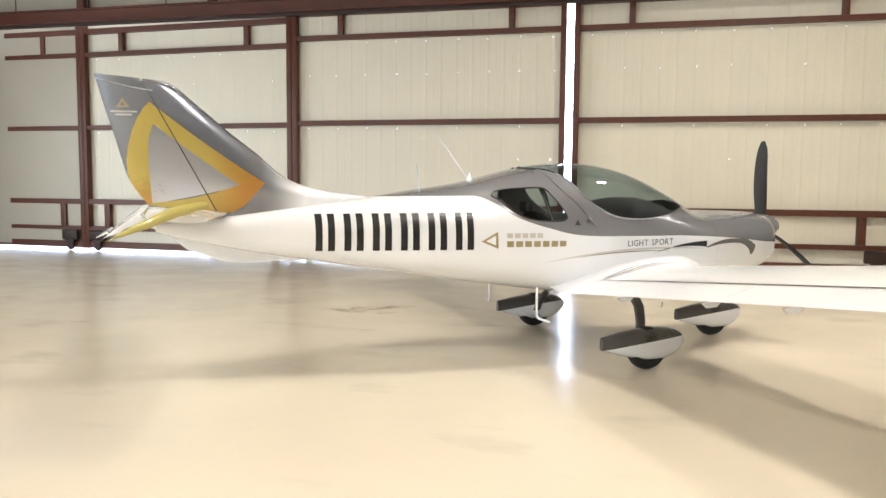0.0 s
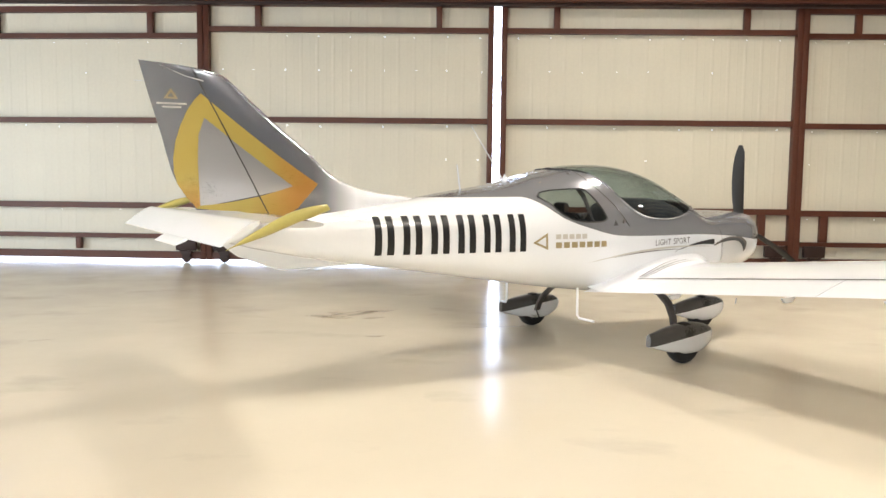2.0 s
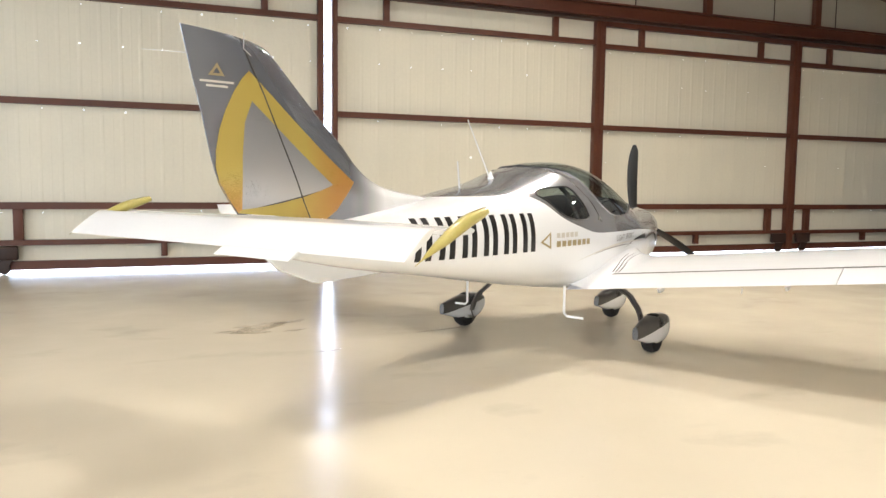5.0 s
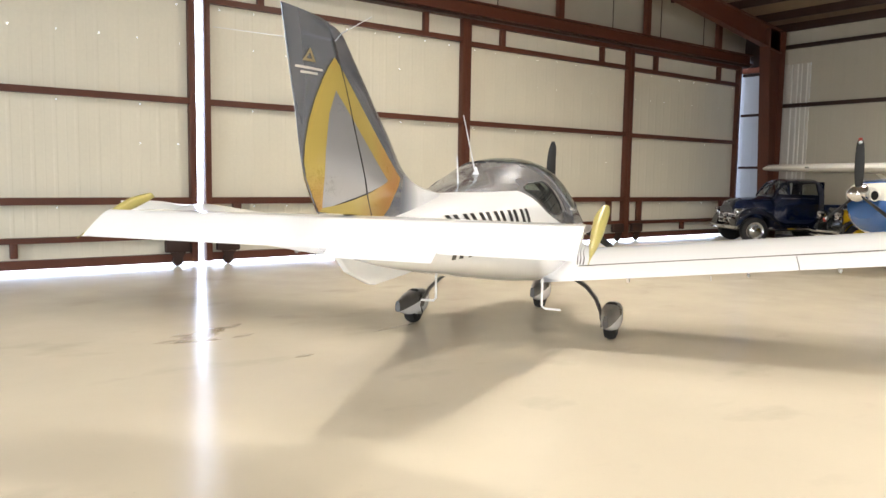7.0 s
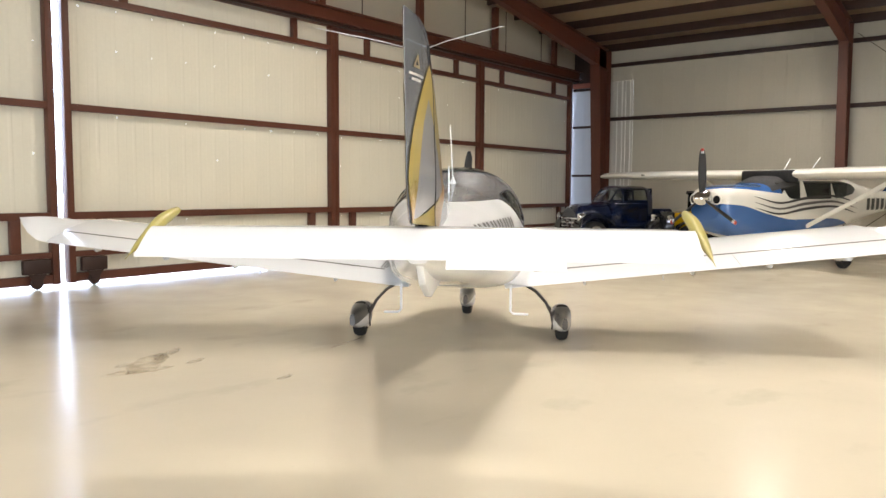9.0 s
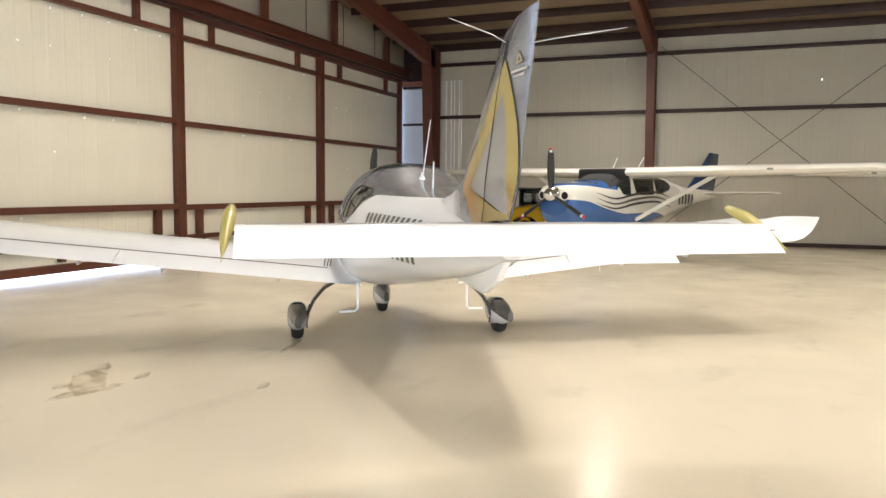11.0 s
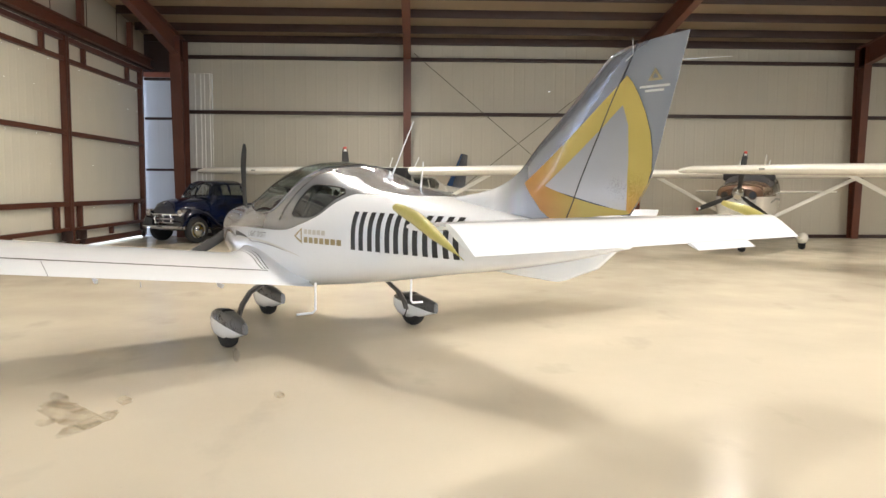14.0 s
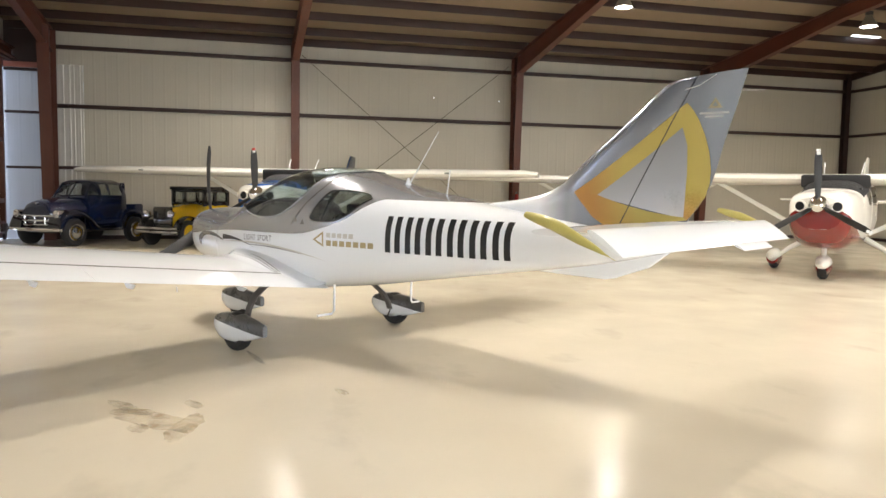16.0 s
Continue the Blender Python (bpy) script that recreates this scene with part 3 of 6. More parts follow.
while x < 14.6:
    part("seam", box(x - 0.008, x + 0.008, 0.038, 0.05, 5.0, roof_z(x) - 0.05), STEEL_DARK, wall)
    x += 1.83

# far wall
far = thing("wall_east", pose(WALL_X, 0, 0), "off-white ribbed steel sheet wall with dark steel girts", "wall", kind="structure")
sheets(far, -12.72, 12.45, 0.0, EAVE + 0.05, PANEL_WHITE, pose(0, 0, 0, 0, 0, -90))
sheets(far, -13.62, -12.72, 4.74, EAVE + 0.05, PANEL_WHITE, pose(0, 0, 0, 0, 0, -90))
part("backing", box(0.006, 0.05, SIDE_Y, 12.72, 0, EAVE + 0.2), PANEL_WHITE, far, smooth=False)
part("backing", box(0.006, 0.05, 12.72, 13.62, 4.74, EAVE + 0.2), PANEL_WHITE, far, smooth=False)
for z, h in ((5.19, 0.10), (3.617, 0.10), (1.95, 0.09), (0.05, 0.10)):
    for a, b in zip(FRAMES, FRAMES[1:]):
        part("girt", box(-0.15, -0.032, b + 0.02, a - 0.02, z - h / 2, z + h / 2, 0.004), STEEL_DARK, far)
for (ya, za), (yb, zb) in (((6.85, 5.35), (0.85, 0.32)), ((0.5, 5.35), (6.85, 0.35))):
    part("brace_rod", tube([(-0.19, ya, za), (-0.19, yb, zb)], 0.008, 8), STEEL_DARK, far)
bm = bmesh.new()
for y, z in ((2.85, 4.315), (0.75, 4.30)):
    add_lathe(bm, [(0.018, -0.002), (0.018, 0.002)], 8, (-0.036, y, z), "x")
part("screw_hole", bm, DAYHOLE, far)

# light strip in the corner: translucent sheet between the last frame and the doors
TRANSLUCENT = bpy.data.materials.new("translucent_sheet")
TRANSLUCENT.use_nodes = True
tn = TRANSLUCENT.node_tree.nodes
tb, tm = tn.new("ShaderNodeBsdfTranslucent"), tn.new("ShaderNodeMixShader")
tb.inputs[0].default_value = (0.40, 0.41, 0.43, 1)
tn["Principled BSDF"].inputs["Base Color"].default_value = (0.55, 0.58, 0.62, 1)
tm.inputs[0].default_value = 0.45
TRANSLUCENT.node_tree.links.new(tn["Principled BSDF"].outputs[0], tm.inputs[1])
TRANSLUCENT.node_tree.links.new(tb.outputs[0], tm.inputs[2])
TRANSLUCENT.node_tree.links.new(tm.outputs[0], tn["Material Output"].inputs[0])
strip = thing("wall_corner", pose(WALL_X, 0, 0), "bluish translucent sheet closing the corner beside the doors", "wall", kind="structure")
sheets(strip, -14.9, -13.63, 0.0, 4.62, TRANSLUCENT, pose(0, 0, 0, 0, 0, -90))
sheets(strip, -13.62, -12.725, 0.0, 4.735, PALESHEET, pose(0, 0, 0, 0, 0, -90))
for y, w in ((13.22, 0.04), (13.06, 0.045), (12.95, 0.03), (12.80, 0.035)):
    part("sheet_rib", box(-0.045, -0.012, y - w / 2, y + w / 2, 0.1, 4.73, 0.012), CREAM, strip, "pale folded sheet rib")
part("head_channel", box(-0.16, -0.052, 13.68, 14.64, 4.60, 4.74, 0.006), OXIDE_DAYLIT, strip, "red-brown steel channel, daylight on it put into the colour")
for z in (4.55, 3.42, 1.94):
    part("girt", box(-0.12, -0.032, 13.65, 14.65, z - 0.035, z + 0.035), STEEL_DARK, strip)

part("closer", box(-0.05, 0.03, 13.63, 14.9, 4.62, EAVE + 0.2), STEEL_DARK, strip, "dark steel closer above the translucent sheet")

# walls that close the place
south = thing("wall_south", pose(0, SIDE_Y, 0), "off-white ribbed steel sheet wall with dark girts", "wall", kind="structure")
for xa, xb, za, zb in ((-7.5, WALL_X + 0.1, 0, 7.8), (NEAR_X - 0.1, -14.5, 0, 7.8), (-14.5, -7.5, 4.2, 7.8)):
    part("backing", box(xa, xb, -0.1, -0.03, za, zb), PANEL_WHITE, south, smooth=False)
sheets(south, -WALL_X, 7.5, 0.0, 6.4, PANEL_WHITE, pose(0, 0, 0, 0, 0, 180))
for z in (5.19, 3.617, 1.95, 0.05):
    part("girt", box(-7.5, WALL_X - 0.1, 0.035, 0.15, z - 0.045, z + 0.045, 0.004), STEEL_DARK, south)
west = thing("wall_west", pose(NEAR_X, 0, 0), "off-white sheet wall with an open doorway", "wall", kind="structure")
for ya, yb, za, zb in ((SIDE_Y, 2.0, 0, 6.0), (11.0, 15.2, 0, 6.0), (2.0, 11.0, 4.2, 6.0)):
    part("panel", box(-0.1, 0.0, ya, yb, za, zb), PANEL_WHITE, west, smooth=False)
structure("wall_gable", box(NEAR_X - 0.1, -11.5, 15.0, 15.09, 0.1, 4.9), PANEL_WHITE, "plain sheet wall at the end of the doors", "wall")

backdrop = structure("backdrop", box(-60, 60, 45, 45.2, -0.03, 30), OUTSIDE, "hazy bright daylight outside the doors", "backdrop")

# high-bay lamps; those short of x=9 are unseen, added for shadow and fill
LAMPS = [(10.2, 7.4, 0.54), (9.35, -0.55, 0.46), (9.25, -7.75, 0.42), (3.0, 9.2, 0.92), (2.6, 2.0, 0.72), (2.6, -5.0, 0.72), (-1.4, 6.75, 0.42),
         (-3.5, -0.2, 0.86), (-3.5, -6.6, 0.85), (-9.0, 6.0, 0.26), (-9.0, 1.0, 0.6), (-9.0, -5.0, 0.9)]
for x, y, share in LAMPS:
    z = min(roof_z(x) - 0.45, 6.65)
    lamp = thing("high_bay_lamp", pose(x, y, z), "round high-bay lamp with ribbed metal reflector, switched on", "ceiling lamp", "high-bay lamps")
    part("reflector", lathe([(0.07, 0.30), (0.10, 0.22), (0.17, 0.10), (0.22, 0.0), (0.225, 0.0), (0.175, 0.105), (0.11, 0.23), (0.075, 0.31)], 28, (0, 0, 0), "z"), ALU, lamp)
    part("housing", lathe([(0.02, 0.52), (0.09, 0.50), (0.10, 0.34), (0.08, 0.305)], 20, (0, 0, 0), "z"), DARK, lamp)
    part("lens", lathe([(0.21, 0.012), (0.20, 0.004), (0.10, 0.0), (0.001, 0.0)], 28, (0, 0, 0), "z"), LAMPGLOW, lamp, "glowing lens")
    part("stem", tube([(0, 0, 0.5), (0, 0, roof_z(x) - z)], 0.015, 8), DARK, lamp)
    la = new("lamp_light", bpy.data.lights.new("lamp_light", "AREA"))
    la.data.shape, la.data.size, la.data.energy, la.data.color = "DISK", 0.55, LAMP_POWER * share, (1, 0.925, 0.825)
    la.data.spread = radians(146 if x > 9 else 122 if x > 8 else 165)
    la.matrix_world = pose(x, y, z - 0.02)
# sky daylight through two unseen doorways behind, placed to brighten the aircraft's sides
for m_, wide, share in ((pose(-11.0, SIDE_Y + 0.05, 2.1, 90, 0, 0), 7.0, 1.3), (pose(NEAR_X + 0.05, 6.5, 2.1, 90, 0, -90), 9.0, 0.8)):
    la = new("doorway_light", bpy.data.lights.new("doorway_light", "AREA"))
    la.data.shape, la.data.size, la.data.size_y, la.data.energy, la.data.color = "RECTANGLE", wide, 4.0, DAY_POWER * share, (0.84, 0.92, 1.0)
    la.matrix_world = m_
# translucent roof panels
for x, y in ((9.40, -2.75), (10.66, -9.4)):
    sk = thing("roof_light", pose(x, y, roof_z(x) - 0.03, 0, math.degrees(math.atan(ROOF_SLOPE)), 0), "translucent daylight panel set in the roof", "skylight", "roof lights", "structure")
    part("pane", box(-0.49, 0.49, -0.5, 0.5, -0.012, 0.004), DAYHOLE, sk)


# old spills and scuffs on the floor
def blotch(name, x, y, rx, ry, turn, seed, label, z=0.004):
    rnd = random.Random(seed)
    ph = [rnd.uniform(0, 6.28) for _ in range(11)]
    bm = bmesh.new()
    n = 110
    ring = []
    for k in range(n):
        a = 2 * math.pi * k / n
        r = 1 + sum(0.075 / (j + 1) ** 0.6 * math.sin((2 * j + 2) * a + ph[j]) for j in range(11))
        ring.append(bm.verts.new((rx * r * math.cos(a), ry * r * math.sin(a), 0)))
    bm.faces.new(ring)
    ob = new(name, mesh_of(bm, name, STAINMAT, False))
    ob.matrix_world = pose(x, y, z, 0, 0, turn)
    return tagged(ob, label, "floor stain", "floor stains", "structure")


blotch("floor_stain", -2.80, 9.08, 0.36, 0.14, 42, 3, "dull brown spill mark on the hangar floor")
blotch("floor_stain", -2.62, 9.22, 0.15, 0.05, 60, 21, "dull brown spill mark on the hangar floor", 0.006)
blotch("floor_stain", -2.98, 9.14, 0.10, 0.06, 10, 22, "dull brown spill mark on the hangar floor", 0.006)
blotch("floor_stain", -3.02, 8.86, 0.26, 0.09, -15, 8, "dull brown spill mark on the hangar floor", 0.006)
blotch("floor_stain", -2.50, 8.84, 0.12, 0.05, 30, 12, "small dull scuff on the hangar floor")
blotch("floor_stain", -2.45, 9.30, 0.17, 0.06, 35, 4, "dull brown spill mark on the hangar floor", 0.006)
blotch("floor_stain", -2.38, 7.80, 0.10, 0.035, 20, 5, "small dull scuff on the hangar floor")
blotch("floor_stain", -5.50, 7.39, 0.13, 0.012, 25, 6, "thin dark scuff on the hangar floor")
blotch("floor_stain", -1.1, 8.4, 0.28, 0.03, 15, 9, "thin dull scuff on the hangar floor")

# ---- the light sport aircraft: x forward, y to its left, origin on the floor between the main wheels ----
PLANE = pose(-0.21, 7.69, 0, 0, 0, 33.6)
plane = thing("light_sport_aircraft", PLANE, "white low-wing two-seat light aircraft with silver-grey cabin and gold-marked fin", "aircraft")
def nose(rows):
    """The rows with the nose ahead of the cabin drawn in."""
    return [(x if x < 1.2 else 1.2 + (x - 1.2) * 0.877, v) for x, v in rows]


body = Hull(
    top=nose([(2.20, 1.20), (2.10, 1.245), (1.9, 1.265), (1.5, 1.275), (1.16, 1.285), (1.0, 1.335), (0.80, 1.45), (0.458, 1.605), (0.15, 1.685), (-0.175, 1.712), (-0.55, 1.69), (-0.9, 1.622), (-1.18, 1.553), (-1.40, 1.513), (-1.70, 1.475), (-2.12, 1.415), (-2.85, 1.32), (-3.3, 1.26), (-3.85, 1.20)]),
    bottom=nose([(2.20, 0.83), (2.10, 0.755), (1.9, 0.69), (1.5, 0.62), (1.16, 0.585), (0.3, 0.545), (-0.15, 0.545), (-0.7, 0.595), (-1.32, 0.68), (-2.17, 0.812), (-2.9, 0.925), (-3.4, 1.02), (-3.85, 1.13)]),
    width=nose([(2.20, 0.25), (2.12, 0.325), (1.95, 0.395), (1.6, 0.475), (1.16, 0.555), (0.6, 0.60), (-0.1, 0.63), (-0.6, 0.625), (-1.0, 0.585), (-1.4, 0.52), (-2.0, 0.415), (-2.65, 0.295), (-3.3, 0.165), (-3.85, 0.05)]),
    middle=nose([(2.20, 1.02), (1.9, 1.0), (1.16, 0.97), (0.3, 0.98), (-0.6, 1.02), (-1.4, 1.06), (-2.17, 1.10), (-3.0, 1.13), (-3.85, 1.17)]),
    upper=2.35, lower=3.5)

glass_low = table([(-0.80, 1.672), (-0.70, 1.658), (-0.60, 1.65), (-0.52, 1.632), (-0.46, 1.592), (-0.40, 1.535), (-0.33, 1.442), (-0.22, 1.345), (-0.12, 1.288), (-0.03, 1.25), (0.08, 1.23), (0.25, 1.218), (0.43, 1.23), (0.60, 1.26), (0.75, 1.302), (0.88, 1.345), (0.94, 1.42)])
win_top = table([(-1.165, 1.42), (-1.128, 1.452), (-1.016, 1.474), (-0.864, 1.485), (-0.744, 1.49), (-0.665, 1.475), (-0.60, 1.395), (-0.552, 1.325), (-0.515, 1.262), (-0.505, 1.24)])
win_low = table([(-1.165, 1.42), (-1.08, 1.365), (-1.008, 1.30), (-0.912, 1.245), (-0.784, 1.216), (-0.648, 1.211), (-0.54, 1.218), (-0.505, 1.24)])
grey_low = table([(2.077, 0.97), (1.81, 0.985), (1.42, 1.03), (0.8, 1.068), (0.15, 1.075), (-0.38, 1.09), (-0.66, 1.145), (-0.96, 1.238), (-1.16, 1.362), (-1.33, 1.444), (-1.46, 1.50), (-1.53, 1.53)])


def glass_bound(x):
    return glass_low(x) if -0.80 < x < 0.935 else 9.0


def wt(x):
    return win_top(x) if -1.165 < x < -0.505 else win_top(max(min(x, -0.505), -1.165))


def wl(x):
    return win_low(x) if -1.165 < x < -0.505 else wt(x)


def grey_bound(x):
    return grey_low(x) if x > -1.53 else 9.0


xs_body = sorted({round(-3.85 + 0.05 * k, 3) for k in range(54)} | {round(-1.2 + 0.02 * k, 3) for k in range(119)})
xs_body = [x for x in xs_body if x <= 1.161] + [1.162]
skins = body.skin(xs_body, [glass_bound, wt, wl, grey_bound], [("canopy", 0, 12), ("skin", 0, 6), ("window.", 0, 5), ("skin", 0, 6), ("skin", 1, 14)], {})
body.cap(skins["skin"], -3.85, 1)
part("fuselage", skins["skin"], [GREY, WHITE], plane, "white fuselage with silver-grey cabin top", angle=50)
pane = part("canopy", skins["canopy"], TINT, plane, "tinted bubble canopy")
pane.visible_shadow = False
for s in ("left", "right"):
    pane = part("side_window", skins["window." + s], SIDE_TINT, plane, "smoked rear side window")
    pane.visible_shadow = False
cowl = body.skin([1.168 + 0.0227 * k for k in range(41)], [grey_bound], [("cowl", 0, 12), ("cowl", 1, 12)], {})["cowl"]
body.cap(cowl, 2.076, 0)
part("engine_cowling", cowl, [GREY, WHITE], plane, "silver-grey over white engine cowling", angle=50)
# canopy arch and rails
for s in (1, -1):
    pts = [(x, s * (body.side(x, glass_low(x)) + 0.004), glass_low(x)) for x in [-0.50 + 0.05 * k for k in range(28)]]
    part("canopy_frame", tube(pts, 0.009, 8), GREY, plane)
    pts = [(x, s * (body.side(x, min(glass_low(x), body.top(x))) + 0.002), min(glass_low(x), body.top(x)) + 0.002) for x in [-0.72 + 0.03 * k for k in range(9)]]
    part("canopy_seal", tube(pts, 0.008, 6), BLACK, plane, "black seal behind the canopy")
    seam = table([(1.172, -0.24), (1.288, -0.336), (1.376, -0.416), (1.464, -0.504), (1.532, -0.56), (1.69, -0.63)])
    pts = [(seam(z), s * (body.side(seam(z), z) + 0.001), z) for z in [1.172 + 0.0255 * k for k in range(20)]]
    part("canopy_seam", tube(pts, 0.0045, 6), SPATGREY, plane, "dark joint behind the canopy arch")
    ring = [(x, s * (body.side(x, f(x)) + 0.001), f(x)) for f, xs_ in ((win_low, [-0.51 - 0.0325 * k for k in range(21)]), (win_top, [-1.16 + 0.0325 * k for k in range(21)])) for x in xs_]
    part("window_seal", tube(ring + ring[:1], 0.007, 6), BLACK, plane, "black rubber window seal")
# cockpit
part("cabin_floor", box(-0.8, 1.1, -0.42, 0.42, 0.74, 0.78), DARK, plane)
inner = body.skin([-1.18 + 0.02 * k for k in range(117)], [glass_bound, wt, wl], [("none", 0, 1), ("liner", 0, 5), ("none", 0, 1), ("liner", 0, 10)], {})
inner["none"].free()
for v in inner["liner"].verts:
    v.co = Vector((v.co.x, v.co.y * 0.982, 1.05 + (v.co.z - 1.05) * 0.982))
part("cabin_liner", inner["liner"], INTERIOR, plane, "dark cabin lining")
part("rear_bulkhead", plate([(-0.46, 0.76), (0.46, 0.76), (0.50, 1.05), (0.44, 1.27), (0.2, 1.30), (-0.2, 1.30), (-0.44, 1.27), (-0.50, 1.05)], -1.09, -1.06, 0.0, "x"), DARK, plane)
for y in (0.27, -0.27):
    part("seat", box(-0.55, 0.05, y - 0.22, y + 0.22, 0.80, 0.95, 0.05), SEAT, plane, "black cloth seat")
    bm = bmesh.new()
    add_rings(bm, [[Vector((x0 + dx, y + w * sx, z)) for dx, sx in ((0, -1), (0, 1), (0.09, 0.9), (0.09, -0.9))] for x0, z, w in ((-0.58, 0.9, 0.21), (-0.64, 1.10, 0.22), (-0.69, 1.24, 0.19), (-0.71, 1.28, 0.13))])
    bmesh.ops.bevel(bm, geom=bm.edges[:], offset=0.02, segments=2, affect="EDGES")
    part("seat_back", bm, SEAT, plane)
    part("headrest", box(-0.78, -0.71, y - 0.08, y + 0.08, 1.275, 1.37, 0.03), SEAT, plane)
bm = bmesh.new()
add_rings(bm, [[Vector((x, y, 0.95 + (z - 0.95) * lift)) for x, z in ((0.30, 0.95), (0.28, 1.27), (0.34, 1.375), (0.50, 1.39), (0.68, 1.34), (0.84, 1.25), (0.92, 0.95))] for y, lift in ((-0.48, 0.70), (-0.44, 0.86), (-0.36, 0.97), (-0.18, 1.03), (0.18, 1.03), (0.36, 0.97), (0.44, 0.86), (0.48, 0.70))])
part("instrument_panel", bm, SEAT, plane, "black instrument panel and coaming", angle=60)
for y in (0.25, -0.25):
    part("control_stick", tube([(0.0, y, 0.8), (0.05, y, 1.0), (0.03, y, 1.12)], 0.014, 8), DARK, plane)
part("roll_bar", tube([(-0.62, 0.58, 1.15), (-0.66, 0.47, 1.42), (-0.68, 0.28, 1.61), (-0.68, 0, 1.66), (-0.68, -0.28, 1.61), (-0.66, -0.47, 1.42), (-0.62, -0.58, 1.15)], 0.022, 8), DARK, plane)
# spinner and propeller
part("spinner", lathe([(0.001, 2.345), (0.03, 2.335), (0.07, 2.30), (0.105, 2.24), (0.125, 2.17), (0.13, 2.09), (0.128, 2.06)], 32, (0, 0, 1.105), "x"), GREY, plane, "silver-grey spinner")


def blade(length, root=0.06, chord=0.10, tip_bend=0.03, thick=0.016):
    """A propeller blade along +z, disc in the y-z plane."""
    rings = []
    for k in range(13):
        u = k / 12
        c = chord * (0.55 + 0.9 * u - 0.95 * u * u) * (1 if u < 0.9 else 1 - 5.5 * (u - 0.9))
        tw = radians(58 - 30 * u)
        z = root + (length - root) * u
        off = tip_bend * math.sin(math.pi * min(u * 1.1, 1)) - 0.5 * tip_bend * max(u - 0.75, 0) * 4
        ring = []
        for j in range(10):
            a = 2 * math.pi * j / 10
            p, q = c / 2 * math.cos(a), thick * (1.15 - u) * math.sin(a)
            ring.append(Vector((-p * math.sin(tw) + q * math.cos(tw), p * math.cos(tw) + q * math.sin(tw) + off, z)))
        rings.append(ring)
    return add_rings(bmesh.new(), rings)


propeller = part("propeller", lathe([(0.05, -0.04), (0.06, 0), (0.05, 0.05)], 16, (2.13, 0, 1.105), "x"), DARK, plane, "three-blade black propeller")
for a in (-2, 118, 238):
    ob = part("blade", blade(0.88, 0.04, 0.17, 0.02), PROP, propeller)
    ob.matrix_basis = pose(2.13, 0, 1.105, a, 0, 0)
# intakes and exhaust
for s in (1, -1):
    pts = [(2.0 - 0.04 * abs(math.cos(t)), s * (0.21 + 0.12 * math.cos(t)), 0.93 + 0.085 * math.sin(t)) for t in [2 * math.pi * k / 20 for k in range(21)]]
    part("air_inlet", tube(pts, 0.014, 6), GREY, plane)
    bm = bmesh.new()
    bm.faces.new([bm.verts.new((2.035 - 0.02 * abs(math.cos(t)), s * (0.20 + 0.10 * math.cos(t)), 0.93 + 0.07 * math.sin(t))) for t in [2 * math.pi * k / 20 for k in range(20)]])
    part("inlet_opening", bm, BLACK, plane)
part("exhaust_pipe", tube([(1.35, -0.18, 0.66), (1.30, -0.19, 0.56), (1.2, -0.2, 0.50)], 0.028, 12), ALU, plane)

# fin and rudder
fin_te = table([(1.20, -3.80), (1.345, -3.90), (1.47, -3.985), (1.589, -4.05), (1.9, -4.135), (2.37, -4.275)])
fin_le = table([(1.20, -2.05), (1.40, -2.10), (1.425, -2.2), (1.455, -2.43), (1.51, -2.68), (1.60, -2.87), (1.775, -3.07), (1.94, -3.28), (2.12, -3.49), (2.25, -3.64), (2.30, -3.71), (2.325, -3.80), (2.34, -3.92)])


def hinge(z):
    return -3.375 - (z - 1.27) * 0.527


def fin_y(x, z):
    a, b = fin_le(z), fin_te(z)
    s = min(max((a - x) / (a - b), 0), 1)
    cap = 0.062 * min(1.0, (a - b) / 1.0 + 0.2) if z > 1.5 else 0.062
    return max(cap * (3.2 * math.sqrt(s) * (1 - s) ** 0.9) * 0.82, 0.002)


RUDDER = math.tan(radians(3.5))


def swing(x, z):
    return max(hinge(z) - x, 0) * RUDDER


def fin_surface(xa, xb, n=30, rows=66, z0=1.22):
    """The skin of the fin between two lines across it: both sides, closed along all its edges."""
    bm = bmesh.new()
    sides = []
    for sgn in (1, -1):
        grid = []
        for r in range(rows + 1):
            z = z0 + (2.33 - z0) * r / rows
            a, b = xa(z), xb(z)
            row = []
            for k in range(n + 1):
                x = a + (b - a) * k / n
                zz = z + (0.03 * (-3.9 - x) / 0.36 if x < -3.9 else 0) * max(0, (z - 2.1) / 0.23)
                row.append(bm.verts.new((x, sgn * fin_y(x, z) + swing(x, z), zz)))
            grid.append(row)
        for r in range(rows):
            for k in range(n):
                bm.faces.new((grid[r][k], grid[r][k + 1], grid[r + 1][k + 1], grid[r + 1][k]))
        sides.append(grid)
    g, h = sides
    for r in range(rows):
        for k in (0, n):
            bm.faces.new((g[r][k], g[r + 1][k], h[r + 1][k], h[r][k]))
    for k in range(n):
        for r in (0, rows):
            bm.faces.new((g[r][k], g[r][k + 1], h[r][k + 1], h[r][k]))
    bmesh.ops.remove_doubles(bm, verts=bm.verts[:], dist=0.0006)
    bmesh.ops.dissolve_degenerate(bm, edges=bm.edges[:], dist=0.0003)
    return bm


